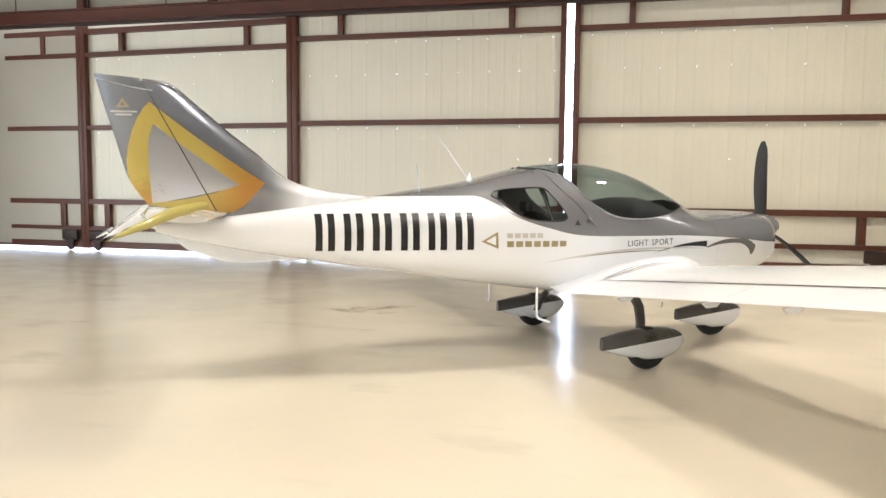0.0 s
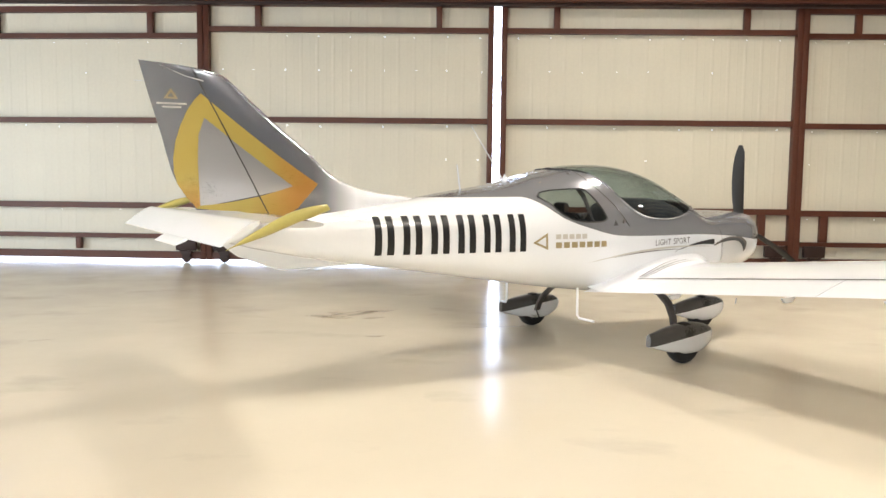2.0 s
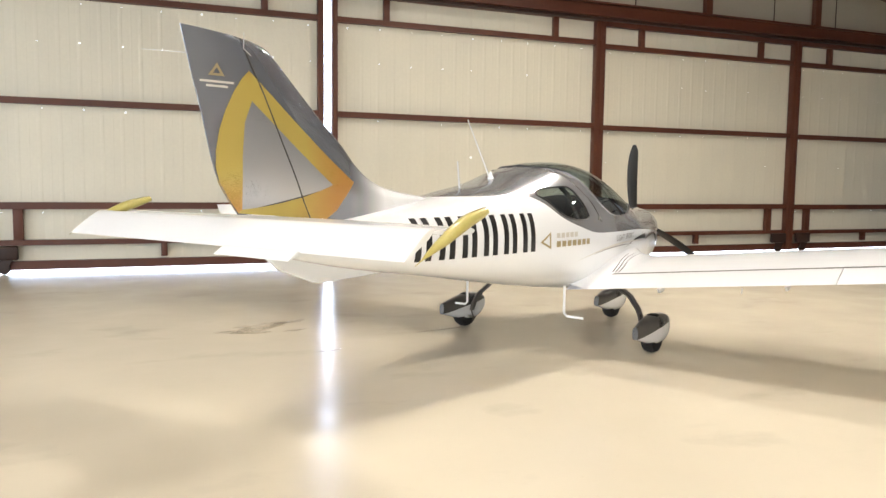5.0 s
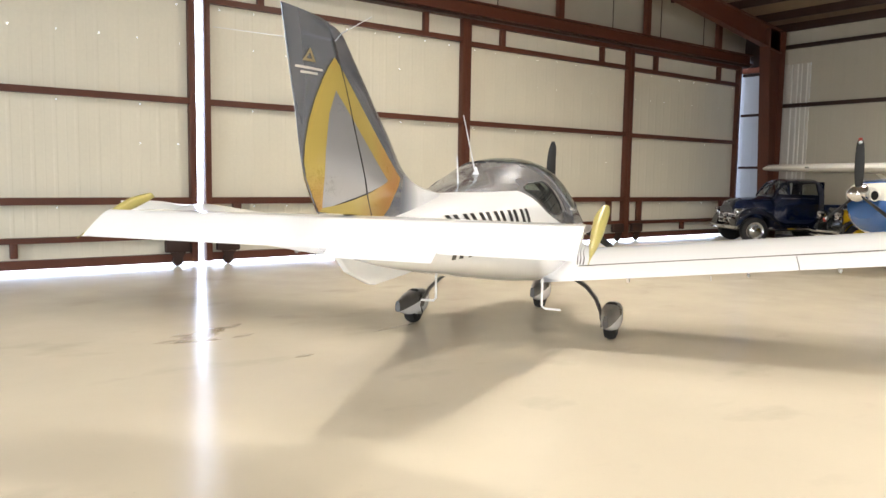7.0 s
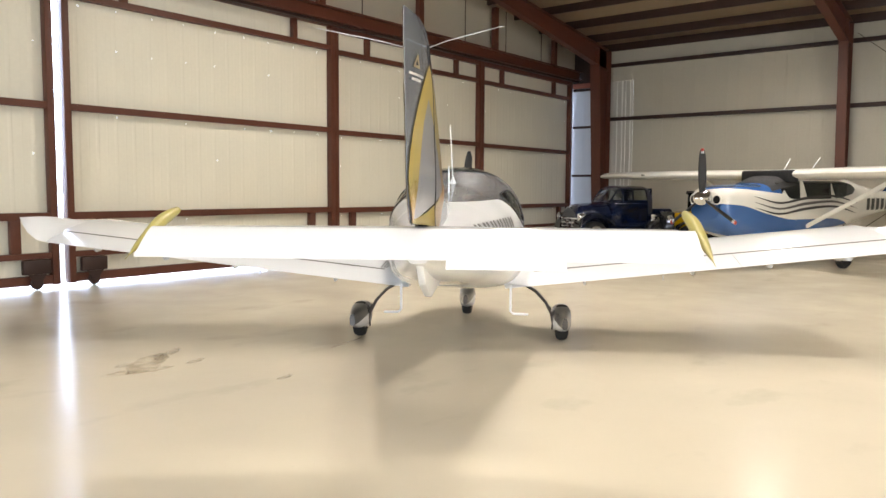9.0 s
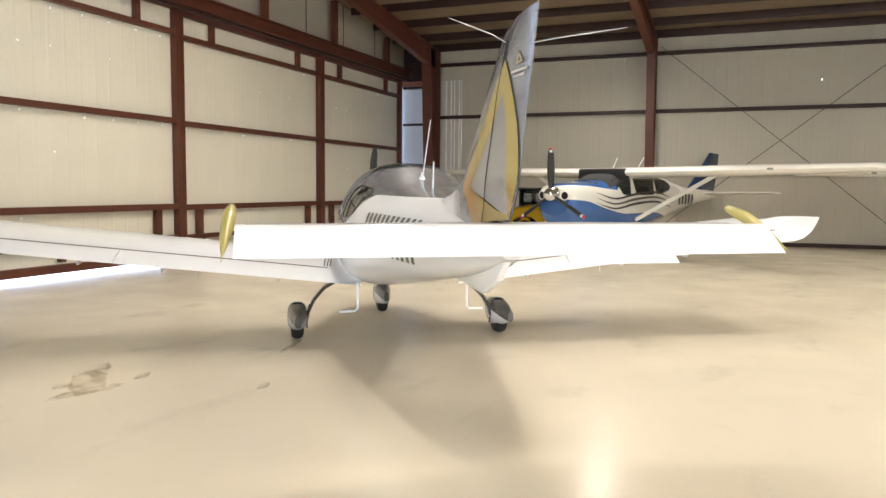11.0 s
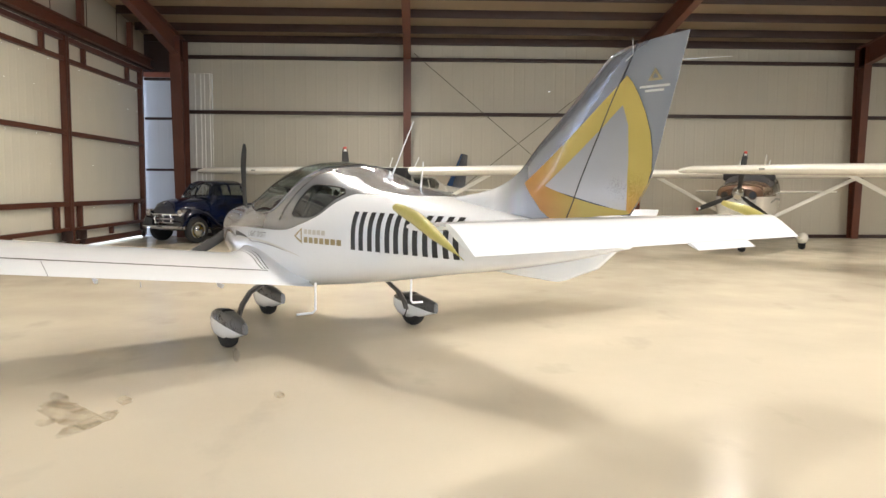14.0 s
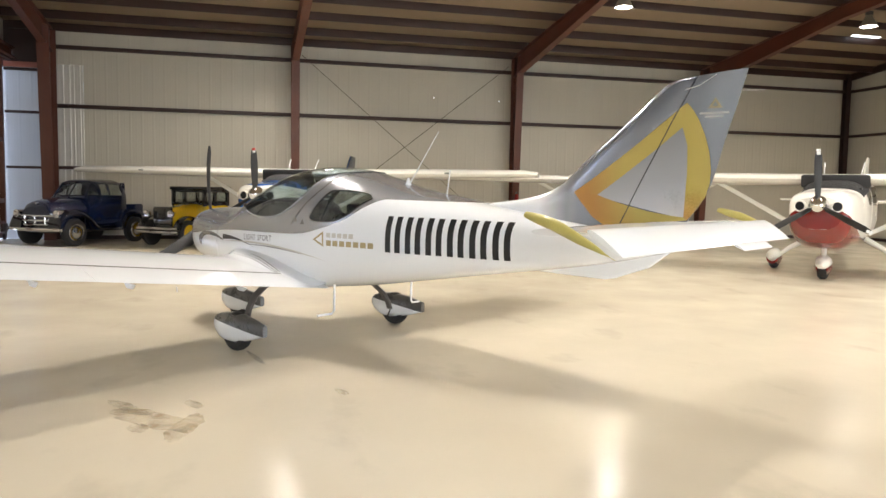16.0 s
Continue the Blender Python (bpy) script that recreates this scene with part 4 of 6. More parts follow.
fin_skin = fin_surface(fin_le, lambda z: min(hinge(z) + 0.006, fin_le(z) - 0.002))
for f_ in fin_skin.faces:
    f_.material_index = 1 if f_.calc_center_median().x > -2.60 else 0
fin = part("fin", fin_skin, [FIN_GREY, WHITE], plane, "silver fin with gold triangle", angle=60)
rudder = part("rudder", fin_surface(lambda z: min(hinge(z) - 0.006, fin_le(z) - 0.004), fin_te, 26, 66, 1.335), FIN_GREY, plane, "silver rudder with gold band", angle=60)
part("rudder_hinge", tube([(hinge(z), 0, z) for z in (1.28, 1.7, 2.32)], 0.012, 6), DARK, plane)
for s in (1, -1):
    part("hinge_strip", tube([(hinge(z), s * (fin_y(hinge(z), z) + 0.004), z) for z in [1.30 + 0.05 * k for k in range(20)]], 0.005, 6), DARK, plane)


def fin_decal(polys, s, proud):
    bm = bmesh.new()
    for poly in polys:
        bm.faces.new([bm.verts.new((x, 0, z)) for x, z in poly])
    bmesh.ops.triangulate(bm, faces=bm.faces[:])
    for _ in range(6):
        long = [e for e in bm.edges if e.calc_length() > 0.03]
        if not long:
            break
        bmesh.ops.subdivide_edges(bm, edges=long, cuts=1)
        bmesh.ops.triangulate(bm, faces=[f for f in bm.faces if len(f.verts) > 3])
    for v in bm.verts:
        v.co.y = s * (fin_y(v.co.x, v.co.z) + proud) + swing(v.co.x, v.co.z)
    return bm


def arc(p, q, bulge, n=10):
    p, q = Vector(p), Vector(q)
    nrm = Vector((-(q - p).y, (q - p).x))
    return [tuple(p.lerp(q, k / n) + nrm * bulge * 4 * (k / n) * (1 - k / n)) for k in range(n + 1)]


edge_left_out = [(-3.895, 1.345), (-3.955, 1.42), (-4.02, 1.52), (-4.045, 1.60), (-4.05, 1.70), (-4.035, 1.82), (-4.005, 1.93), (-3.965, 2.03), (-3.92, 2.105), (-3.875, 2.155)]
edge_left_in = arc((-3.870, 1.365), (-3.850, 1.99), 0.085)
bands = {
    "gold_band": [edge_left_out + edge_left_in[::-1]],
    "gold_band_top": [arc((-3.875, 2.155), (-3.012, 1.53), -0.015) + arc((-3.215, 1.512), (-3.855, 1.99), 0.01)],
    "gold_band_low": [[(-3.012, 1.53), (-3.17, 1.345), (-3.27, 1.285), (-3.45, 1.30)] + arc((-3.62, 1.325), (-3.895, 1.345), 0.01) + arc((-3.870, 1.365), (-3.215, 1.512), -0.035)],
}
for s in (1, -1):
    for polys, paint in zip(bands.values(), (GOLD_REAR, GOLD_TOP, GOLD_LOW)):
        part("gold_band", fin_decal(polys, s, 0.006), paint, fin, "airbrushed gold band", smooth=True)
    bm = bmesh.new()
    left_x, up_x, low_x = table([(z, x) for x, z in edge_left_in]), table([(1.512, -3.215), (1.99, -3.855)]), table([(1.365, -3.870), (1.44, -3.52), (1.512, -3.215)])
    rows = []
    for k in range(33):
        z = 1.366 + 0.622 * k / 32
        xa, xb = left_x(z) - 0.015, (up_x(z) + 0.02 if z > 1.512 else low_x(z) + 0.05)
        rows.append([bm.verts.new((x, s * (fin_y(x, z) + 0.0045) + swing(x, z), z)) for x in [xa + (xb - xa) * j / 24 for j in range(25)]])
    for r, q in zip(rows, rows[1:]):
        for j in range(24):
            bm.faces.new((r[j], r[j + 1], q[j + 1], q[j]))
    part("silver_field", bm, PALE_SILVER, fin, "pale silver field")
    corners = [(-4.066, 2.178), (-4.112, 2.108), (-4.020, 2.108)]
    small = [(-4.066 + (x + 4.066) * 0.45, 2.131 + (z - 2.131) * 0.45) for x, z in corners]
    part("crest", fin_decal([[corners[k], corners[(k + 1) % 3], small[(k + 1) % 3], small[k]] for k in range(3)], s, 0.005), BRASS, rudder, "small gold triangular emblem")
    for z, w in ((2.076, 0.095), (2.052, 0.06)):
        part("lettering_bar", fin_decal([[(-4.06 - w, z - 0.006), (-4.06 + w, z - 0.006), (-4.06 + w, z + 0.006), (-4.06 - w, z + 0.006)]], s, 0.005), PALEMARK, rudder)
    # antenna whiskers at the top of the fin
    part("whisker_antenna", tube([(-3.80, s * 0.01, 2.24), (-4.0, s * 0.16, 2.25), (-4.22, s * 0.42, 2.27)], [0.0035, 0.0028, 0.0016], 6), WHITE, plane)
part("ventral_fin", plate([(-2.55, 0.89), (-2.85, 0.88), (-3.27, 0.872), (-3.34, 0.885), (-3.62, 0.99), (-3.78, 1.12), (-3.3, 1.10), (-2.6, 0.98)], -0.022, 0.022, 0.012), WHITE, plane)
part("tail_cone", tube([(-3.82, 0, 1.19), (-3.93, 0, 1.20)], [0.05, 0.02], 12), WHITE, plane)

# tailplane with drooped elevator and yellow horn tips
ELEV_UP = Vector((-0.45, 0, 0.893))
st = [((-3.52, -1.32, 1.29), (-3.93, -1.32, 1.297), (0, 0, 1)), ((-3.30, 0.0, 1.275), (-3.93, 0.0, 1.297), (0, 0, 1)), ((-3.52, 1.32, 1.29), (-3.93, 1.32, 1.297), (0, 0, 1))]
part("tailplane", wing_piece(st, 0, 0.97, 12, 0.10, 0.0), WHITE, plane, "white tailplane")
el = [((-3.915, y, 1.318), (-4.14, y, 1.178), ELEV_UP) for y in (-1.35, 0.0, 1.35)]
elevator = part("elevator", wing_piece(el, 0, 1, 12, 0.14, 0.0), WHITE, plane, "white elevator drooped at rest")
for s in (1, -1):
    tips = []
    for k in range(21):
        u = k / 20
        w = max(math.sin(math.pi * min(u + 0.08, 1)) ** 0.55 * (1 - 0.45 * u), 0.05)
        p = Vector((-3.53, s * 1.39, 1.395)).lerp(Vector((-4.13, s * 1.40, 1.178)), u) + ELEV_UP * (0.02 * math.sin(math.pi * u) - 0.016 * min(max((u - 0.3) / 0.3, 0), 1))
        tips.append([p + Vector((0, s * 0.04 * w * math.cos(t), 0)) + ELEV_UP * 0.042 * w * math.sin(t) for t in [2 * math.pi * j / 14 for j in range(14)]])
    part("tailplane_tip", add_rings(bmesh.new(), tips), YELLOW_TIP, plane, "faded yellow tip fairing")
tab = [((-4.14, -0.17, 1.187), (-4.225, -0.17, 1.143), ELEV_UP), ((-4.14, -0.72, 1.187), (-4.225, -0.72, 1.143), ELEV_UP)]
part("trim_tab", wing_piece(tab, 0.1, 1, 6, 0.16, 0.0), WHITE, plane)

# wings
def wing_at(y):
    a = abs(y)
    lead = 0.99 if a < 0.9 else 0.99 - 0.045 * (a - 0.9)
    trail = -0.60
    z = 0.632 + 0.108 * (a - 0.85)
    return Vector((lead, y, z + 0.085)), Vector((trail, y, z))


UP = (0, 0, 1)
for s in (1, -1):
    ys = [0.30, 0.9, 1.7, 2.57, 3.3, 4.0]
    st = [(*wing_at(s * y), UP) for y in ys]
    wing = part("wing", wing_piece(st, 0, 0.765, 16, 0.135, 0.02), WHITE, plane, "white low wing")
    rear = [(*wing_at(s * y), UP) for y in (0.45, 1.6, 2.567)]
    part("flap", wing_piece(rear, 0.774, 1, 8, 0.135, 0.02), WHITE, plane)
    rear = [(*wing_at(s * y), UP) for y in (2.573, 3.3, 3.985)]
    part("aileron", wing_piece(rear, 0.774, 1, 8, 0.135, 0.02), WHITE, plane)
    a, b = wing_at(s * 4.0)
    tip = [(a, b, UP)]
    for u, out, lift in ((0.35, 0.07, 0.02), (0.7, 0.13, 0.08), (0.9, 0.16, 0.15), (1.0, 0.175, 0.21)):
        tip.append((a + Vector((-0.62 * u * u - 0.02, s * out, lift * 0.45)), b + Vector((-0.10 * u * u, s * out, lift * 1.15)), Vector((0, -s * u * 0.7, 1)).normalized() * (1.0 - 0.6 * u**4)))
    part("wing_tip", wing_piece(tip, 0, 1, 14, 0.12, 0.02), WHITE, plane, "upturned white wing tip")
    bm = bmesh.new()
    rows = []
    for y in (0.62, 1.2, 1.8, 2.57, 3.3, 3.98):
        A, B = wing_at(s * y)
        ch = (B - A).length
        rows.append([bm.verts.new(A.lerp(B, t_) + Vector((0, 0, foil(t_, 0.135, 0.02)[0] * ch + 0.0015))) for t_ in (0.757, 0.777)])
    for r, q in zip(rows, rows[1:]):
        bm.faces.new((r[0], r[1], q[1], q[0]))
    part("hinge_gap", bm, DARK, plane, "dark gap along the wing hinge line")
    # flap track and hinge
    for y in (1.2, 2.2, 2.9, 3.6):
        p = wing_at(s * y)[0].lerp(wing_at(s * y)[1], 0.8)
        part("hinge_bracket", plate([(p.x + 0.06, p.z - 0.04), (p.x - 0.10, p.z - 0.05), (p.x - 0.06, p.z - 0.085), (p.x + 0.02, p.z - 0.08)], s * y - 0.008, s * y + 0.008), WHITE, plane)
    # fillet between wing and body, with three black stripes running up over it
    def fillet(x, v, lift=0.0):
        full = min(max((x + 0.75) / 0.75, 0.0), 1.0) * min(max((1.05 - x) / 0.35, 0.0), 1.0)
        out = 0.60 + 0.24 * full
        A, B = wing_at(s * out)
        tt = min(max((A.x - x) / (A.x - B.x), 0.02), 0.985)
        zw = A.z + (B.z - A.z) * tt + foil(tt, 0.135, 0.02)[0] * (B - A).length
        zh = zw + 0.01 + 0.055 * full
        p, c, q = Vector((x, out, zw)), Vector((x, out - 0.19 * full, zw - 0.02 * full)), Vector((x, body.side(x, zh) - 0.004, zh))
        r = p * (1 - v) ** 2 + c * 2 * v * (1 - v) + q * v * v
        return Vector((r.x, s * (r.y + lift), r.z + lift))

    def strip(rows):
        bm = bmesh.new()
        vs = [[bm.verts.new(p) for p in r] for r in rows]
        for r, q in zip(vs, vs[1:]):
            for a_, b_, c_, d_ in zip(r, r[1:], q[1:], q):
                bm.faces.new((a_, b_, c_, d_))
        return bm

    root = part("wing_fillet", strip([[fillet(x, k / 10) for k in range(11)] for x in [-0.59 + 0.04 * i for i in range(40)]]), WHITE, plane, "smooth white wing root fillet")
    for k in range(3):
        line = table([(-0.20, 0.04 + 0.11 * k), (0.0, 0.28 + 0.12 * k), (0.25, 0.46 + 0.13 * k), (0.62, 0.56 + 0.14 * k)])
        rows = []
        for i in range(17):
            x = -0.20 + (0.82 - 0.12 * k) * i / 16
            w = 0.026 * (1 - 0.7 * i / 16)
            rows.append([fillet(x, line(x) + d_, 0.003) for d_ in (-w, 0.0, w)])
        part("stripe", strip(rows), BLACK, root)
    p = wing_at(s * 0.95)[0].lerp(wing_at(s * 0.95)[1], 0.78)
    part("warning_mark", box(p.x - 0.03, p.x + 0.03, s * 0.95 - 0.03, s * 0.95 + 0.03, p.z + 0.055, p.z + 0.0615), REDMARK, wing)

# undercarriage
def wheel_fairing(x, y, parent):
    """A drop-shaped fairing: dark top, white below a slanting line, with its tyre."""
    def squat(rows):
        return [(u, 0.891 * z - 0.0136) for u, z in rows]

    spat = Hull(top=squat([(-0.43, 0.338), (-0.38, 0.348), (-0.2, 0.384), (0.05, 0.408), (0.20, 0.392), (0.30, 0.358), (0.355, 0.315), (0.37, 0.285)]),
                bottom=squat([(-0.43, 0.215), (-0.38, 0.203), (-0.2, 0.148), (0.0, 0.105), (0.15, 0.110), (0.28, 0.165), (0.35, 0.225), (0.37, 0.260)]),
                width=[(-0.43, 0.026), (-0.38, 0.036), (-0.2, 0.072), (0.03, 0.096), (0.18, 0.090), (0.30, 0.058), (0.355, 0.025), (0.37, 0.008)],
                middle=squat([(-0.43, 0.26), (0.0, 0.255), (0.37, 0.272)]), upper=2.6, lower=2.8)
    out = spat.skin([-0.43 + 0.02 * k for k in range(41)], [table(squat([(-0.43, 0.217), (-0.36, 0.228), (-0.2, 0.258), (0.0, 0.290), (0.2, 0.312), (0.37, 0.318)]))], [("spat", 0, 10), ("spat", 1, 10)], {})
    spat.cap(out["spat"], -0.43, 0)
    f = part("wheel_fairing", out["spat"], [SPATGREY, WHITE], parent, "dark grey over white wheel fairing", angle=60)
    f.matrix_basis = pose(x, y, 0)
    part("tyre", lathe([(0.07, -0.05), (0.13, -0.062), (0.165, -0.05), (0.178, -0.02), (0.178, 0.02), (0.165, 0.05), (0.13, 0.062), (0.07, 0.05)], 32, (x, y, 0.178)), RUBBER, parent)
    part("wheel_hub", lathe([(0.001, -0.058), (0.075, -0.055), (0.08, -0.03), (0.08, 0.03), (0.075, 0.055), (0.001, 0.058)], 20, (x, y, 0.178)), ALU, parent)


for s in (1, -1):
    wheel_fairing(0.03, s * 1.02, plane)
    pts = [(0.17, s * 0.50, 0.60), (0.16, s * 0.63, 0.55), (0.13, s * 0.76, 0.475), (0.08, s * 0.86, 0.37), (0.04, s * 0.915, 0.26), (0.02, s * 0.93, 0.18)]
    rings = []
    for i, p in enumerate(pts):
        d = (Vector(pts[min(i + 1, 5)]) - Vector(pts[max(i - 1, 0)])).normalized()
        nrm = Vector((1, 0, 0)).cross(d).normalized()
        w = 0.062 - 0.004 * i
        rings.append([Vector(p) + Vector((w * a, 0, 0)) + nrm * 0.014 * b for a, b in ((1, 0), (0.7, 1), (-0.7, 1), (-1, 0), (-0.7, -1), (0.7, -1))])
    part("gear_leg", add_rings(bmesh.new(), rings), LEGGREY, plane, "curved dark grey spring leg")
    part("brake_disc", lathe([(0.02, -0.006), (0.085, -0.006), (0.085, 0.006), (0.02, 0.006)], 20, (0.03, s * 0.945, 0.178)), ALU, plane)
    part("brake_line", tube([(0.05, s * 0.925, 0.10), (0.0, s * 0.93, 0.2), (0.03, s * 0.90, 0.33)], 0.008, 6), DARK, plane)
    # boarding step
    part("boarding_step", tube([(-0.74, s * 0.50, 0.64), (-0.735, s * 0.50, 0.40), (-0.73, s * 0.525, 0.375), (-0.69, s * 0.66, 0.365)], 0.011, 8), WHITE, plane, "white bent-tube boarding step")
wheel_fairing(1.53, 0, plane)
part("nose_leg", tube([(1.51, 0, 0.68), (1.53, 0, 0.36)], [0.035, 0.03], 12), LEGGREY, plane)
part("nose_fork", box(1.48, 1.58, -0.085, 0.085, 0.385, 0.43, 0.01), LEGGREY, plane)

# aerials on the back
part("whip_aerial", tube([(-1.19, 0, 1.54), (-1.555, 0, 2.02)], [0.007, 0.004], 8), WHITE, plane)
part("aerial_base", lathe([(0.036, 1.53), (0.03, 1.55), (0.014, 1.585), (0.008, 1.61)], 16, (-1.185, 0, 0), "z"), WHITE, plane)
part("stub_aerial", tube([(-1.665, 0, 1.47), (-1.70, 0, 1.69)], [0.008, 0.006], 8), WHITE, plane)
part("drain_tube", tube([(0.35, -0.45, 0.60), (0.33, -0.45, 0.50)], 0.01, 8), WHITE, plane)
for y in (1.9, -1.9):
    s = 1 if y > 0 else -1
    p = wing_at(y)[1]
    part("stall_strip", tube([(p.x + 0.12, y, p.z - 0.03), (p.x + 0.11, y, p.z - 0.07)], 0.005, 6), ALU, plane)

# markings on the sides; s = -1 is the right side, read from tail to nose
for s in (1, -1):
    for k in range(6):
        x0 = -2.645 + 0.2265 * k if s < 0 else -1.43 - 0.204 * k
        z0 = 0.978
        for a in (0.0, 0.098):
            xa = x0 + a if s < 0 else x0 - a
            xb = xa + (0.055 if s < 0 else -0.055)
            part("registration_bar", body.decal([[(xa, z0), (xb, z0), (xb, z0 + 0.305), (xa, z0 + 0.305)]], s, 0.003), BLACK, plane)
    d = 1 if s < 0 else -1
    # maker's mark: an open triangle and two rows of bars
    ax = -1.21 if s < 0 else -0.665
    pa, pb, pc = (ax - d * 0.085, 1.045), (ax + d * 0.055, 1.125), (ax + d * 0.06, 0.985)
    cen = ((pa[0] + pb[0] + pc[0]) / 3, (pa[1] + pb[1] + pc[1]) / 3)
    inn = [(cen[0] + (p[0] - cen[0]) * 0.60, cen[1] + (p[1] - cen[1]) * 0.60) for p in (pa, pb, pc)]
    tri3 = (pa, pb, pc)
    part("emblem", body.decal([[tri3[i], tri3[(i + 1) % 3], inn[(i + 1) % 3], inn[i]] for i in range(3)], s, 0.003), BRASS, plane)
    bx = -1.075 if s < 0 else -0.76
    for i in range(5):
        x0 = bx + d * 0.068 * i
        part("name_bar", body.decal([[(x0, 1.072), (x0 + d * 0.052, 1.072), (x0 + d * 0.052, 1.112), (x0, 1.112)]], s, 0.003), PALEMARK, plane)
    for i in range(7):
        x0 = bx + d * 0.081 * i
        part("name_bar", body.decal([[(x0, 0.998), (x0 + d * 0.060, 0.998), (x0 + d * 0.060, 1.046), (x0, 1.046)]], s, 0.003), BRASS, plane)
    # small readable words on the nose
    sign_ = part("lettering_base", body.decal([[(0.105, 1.0), (0.108, 1.0), (0.108, 1.003)]], s, 0.003, 0), BLACK, plane, "small black words LIGHT SPORT")
    at = 0.0
    for ch in "LIGHT SPORT":
        if ch == " ":
            at += 0.03
            continue
        tris = text_polys(ch, 0.055)
        x_lo, x_hi = min(p[0] for t in tris for p in t), max(p[0] for t in tris for p in t)
        x0 = 0.11 + at if s < 0 else 0.58 - at
        part("letter", body.decal([[(x0 + d * (px - x_lo), 0.985 + pz + 0.02 * at) for px, pz in t] for t in tris], s, 0.003, 0), BLACK, sign_)
        at += x_hi - x_lo + 0.0115
    # swooshes along the nose
    def swoosh(a, b, bulge, w):
        up, low = arc(a, b, bulge), arc(a, b, bulge - w)
        return [up + low[::-1][1:-1]]
    wedge = [arc((0.35, 0.905), (1.02, 1.018), 0.035) + arc((1.02, 0.962), (0.35, 0.905), -0.05)[:-1]]
    for poly, mat_ in ((wedge, BLACK), (swoosh((-0.75, 0.86), (1.02, 0.945), 0.035, 0.010), PALEMARK), (swoosh((-0.45, 0.895), (0.62, 0.935), 0.025, 0.007), LEGGREY)):
        part("nose_stripe", body.decal(poly, s, 0.004), mat_, plane)
    outer = arc((1.02, 0.962), (1.44, 1.025), 0.06) + arc((1.44, 1.025), (1.67, 0.955), 0.10)[1:] + arc((1.67, 0.955), (1.62, 0.865), 0.12)[1:]
    inner_ = arc((1.60, 0.872), (1.56, 0.935), -0.10) + arc((1.56, 0.935), (1.42, 0.985), -0.08)[1:] + arc((1.42, 0.985), (1.02, 0.950), -0.04)[1:]
    quads = [[outer[k], outer[k + 1], inner_[29 - k], inner_[30 - k]] for k in range(30)]
    part("nose_patch", body.decal(quads, s, 0.004, 2), LEGGREY, plane, "dark grey swirl")
    rim = [(px * 0.55 + qx * 0.45, pz * 0.55 + qz * 0.45) for (px, pz), (qx, qz) in zip(outer, inner_[::-1])]
    part("nose_patch", body.decal([[rim[k], rim[k + 1], inner_[29 - k], inner_[30 - k]] for k in range(4, 29)], s, 0.006, 2), GREY, plane, "silver-grey swirl")
    part("vent", lathe([(0.001, 0.003), (0.018, 0.003), (0.02, -0.002)] if s > 0 else [(0.001, -0.003), (0.018, -0.003), (0.02, 0.002)], 14, (-0.30, s * (body.side(-0.30, 1.21) + 0.003), 1.21)), LEGGREY, plane)
    part("caution_triangle", body.decal([[(-0.44, 1.175), (-0.38, 1.175), (-0.41, 1.225)]], s, 0.0035), BLACK, plane)
part("yellow_placard", box(-1.03, -0.95, -0.30, -0.24, 1.535, 1.5405), YELLOW_TIP, plane)

# the rear body is drawn in and sinks a little towards the tail
draw_in = table([(-4.3, -4.20), (-2.65, -2.583), (-1.2, -1.166), (0.0, -0.015), (1.2, 1.155), (1.7, 1.68), (2.13, 2.135), (2.5, 2.505)])
PLAIN_PARTS = ("wheel_fairing", "tyre", "wheel_hub", "gear_leg", "brake_disc", "brake_line", "nose_leg", "nose_fork", "wing", "flap", "aileron", "hinge_gap", "hinge_bracket", "stripe", "wing_fillet")
for ob in [*plane.children, *[c for q in plane.children for c in q.children]]:
    if ob.matrix_basis == Matrix() and ob.name.split(".")[0] not in PLAIN_PARTS:
        for v in ob.data.vertices:
            x, z = v.co.x, v.co.z
            sink = 0.034 * min(max((-1.2 - x) / 1.4, 0.0), 1.0)
            v.co.x, v.co.z = draw_in(x), z - sink * (z - 0.85)

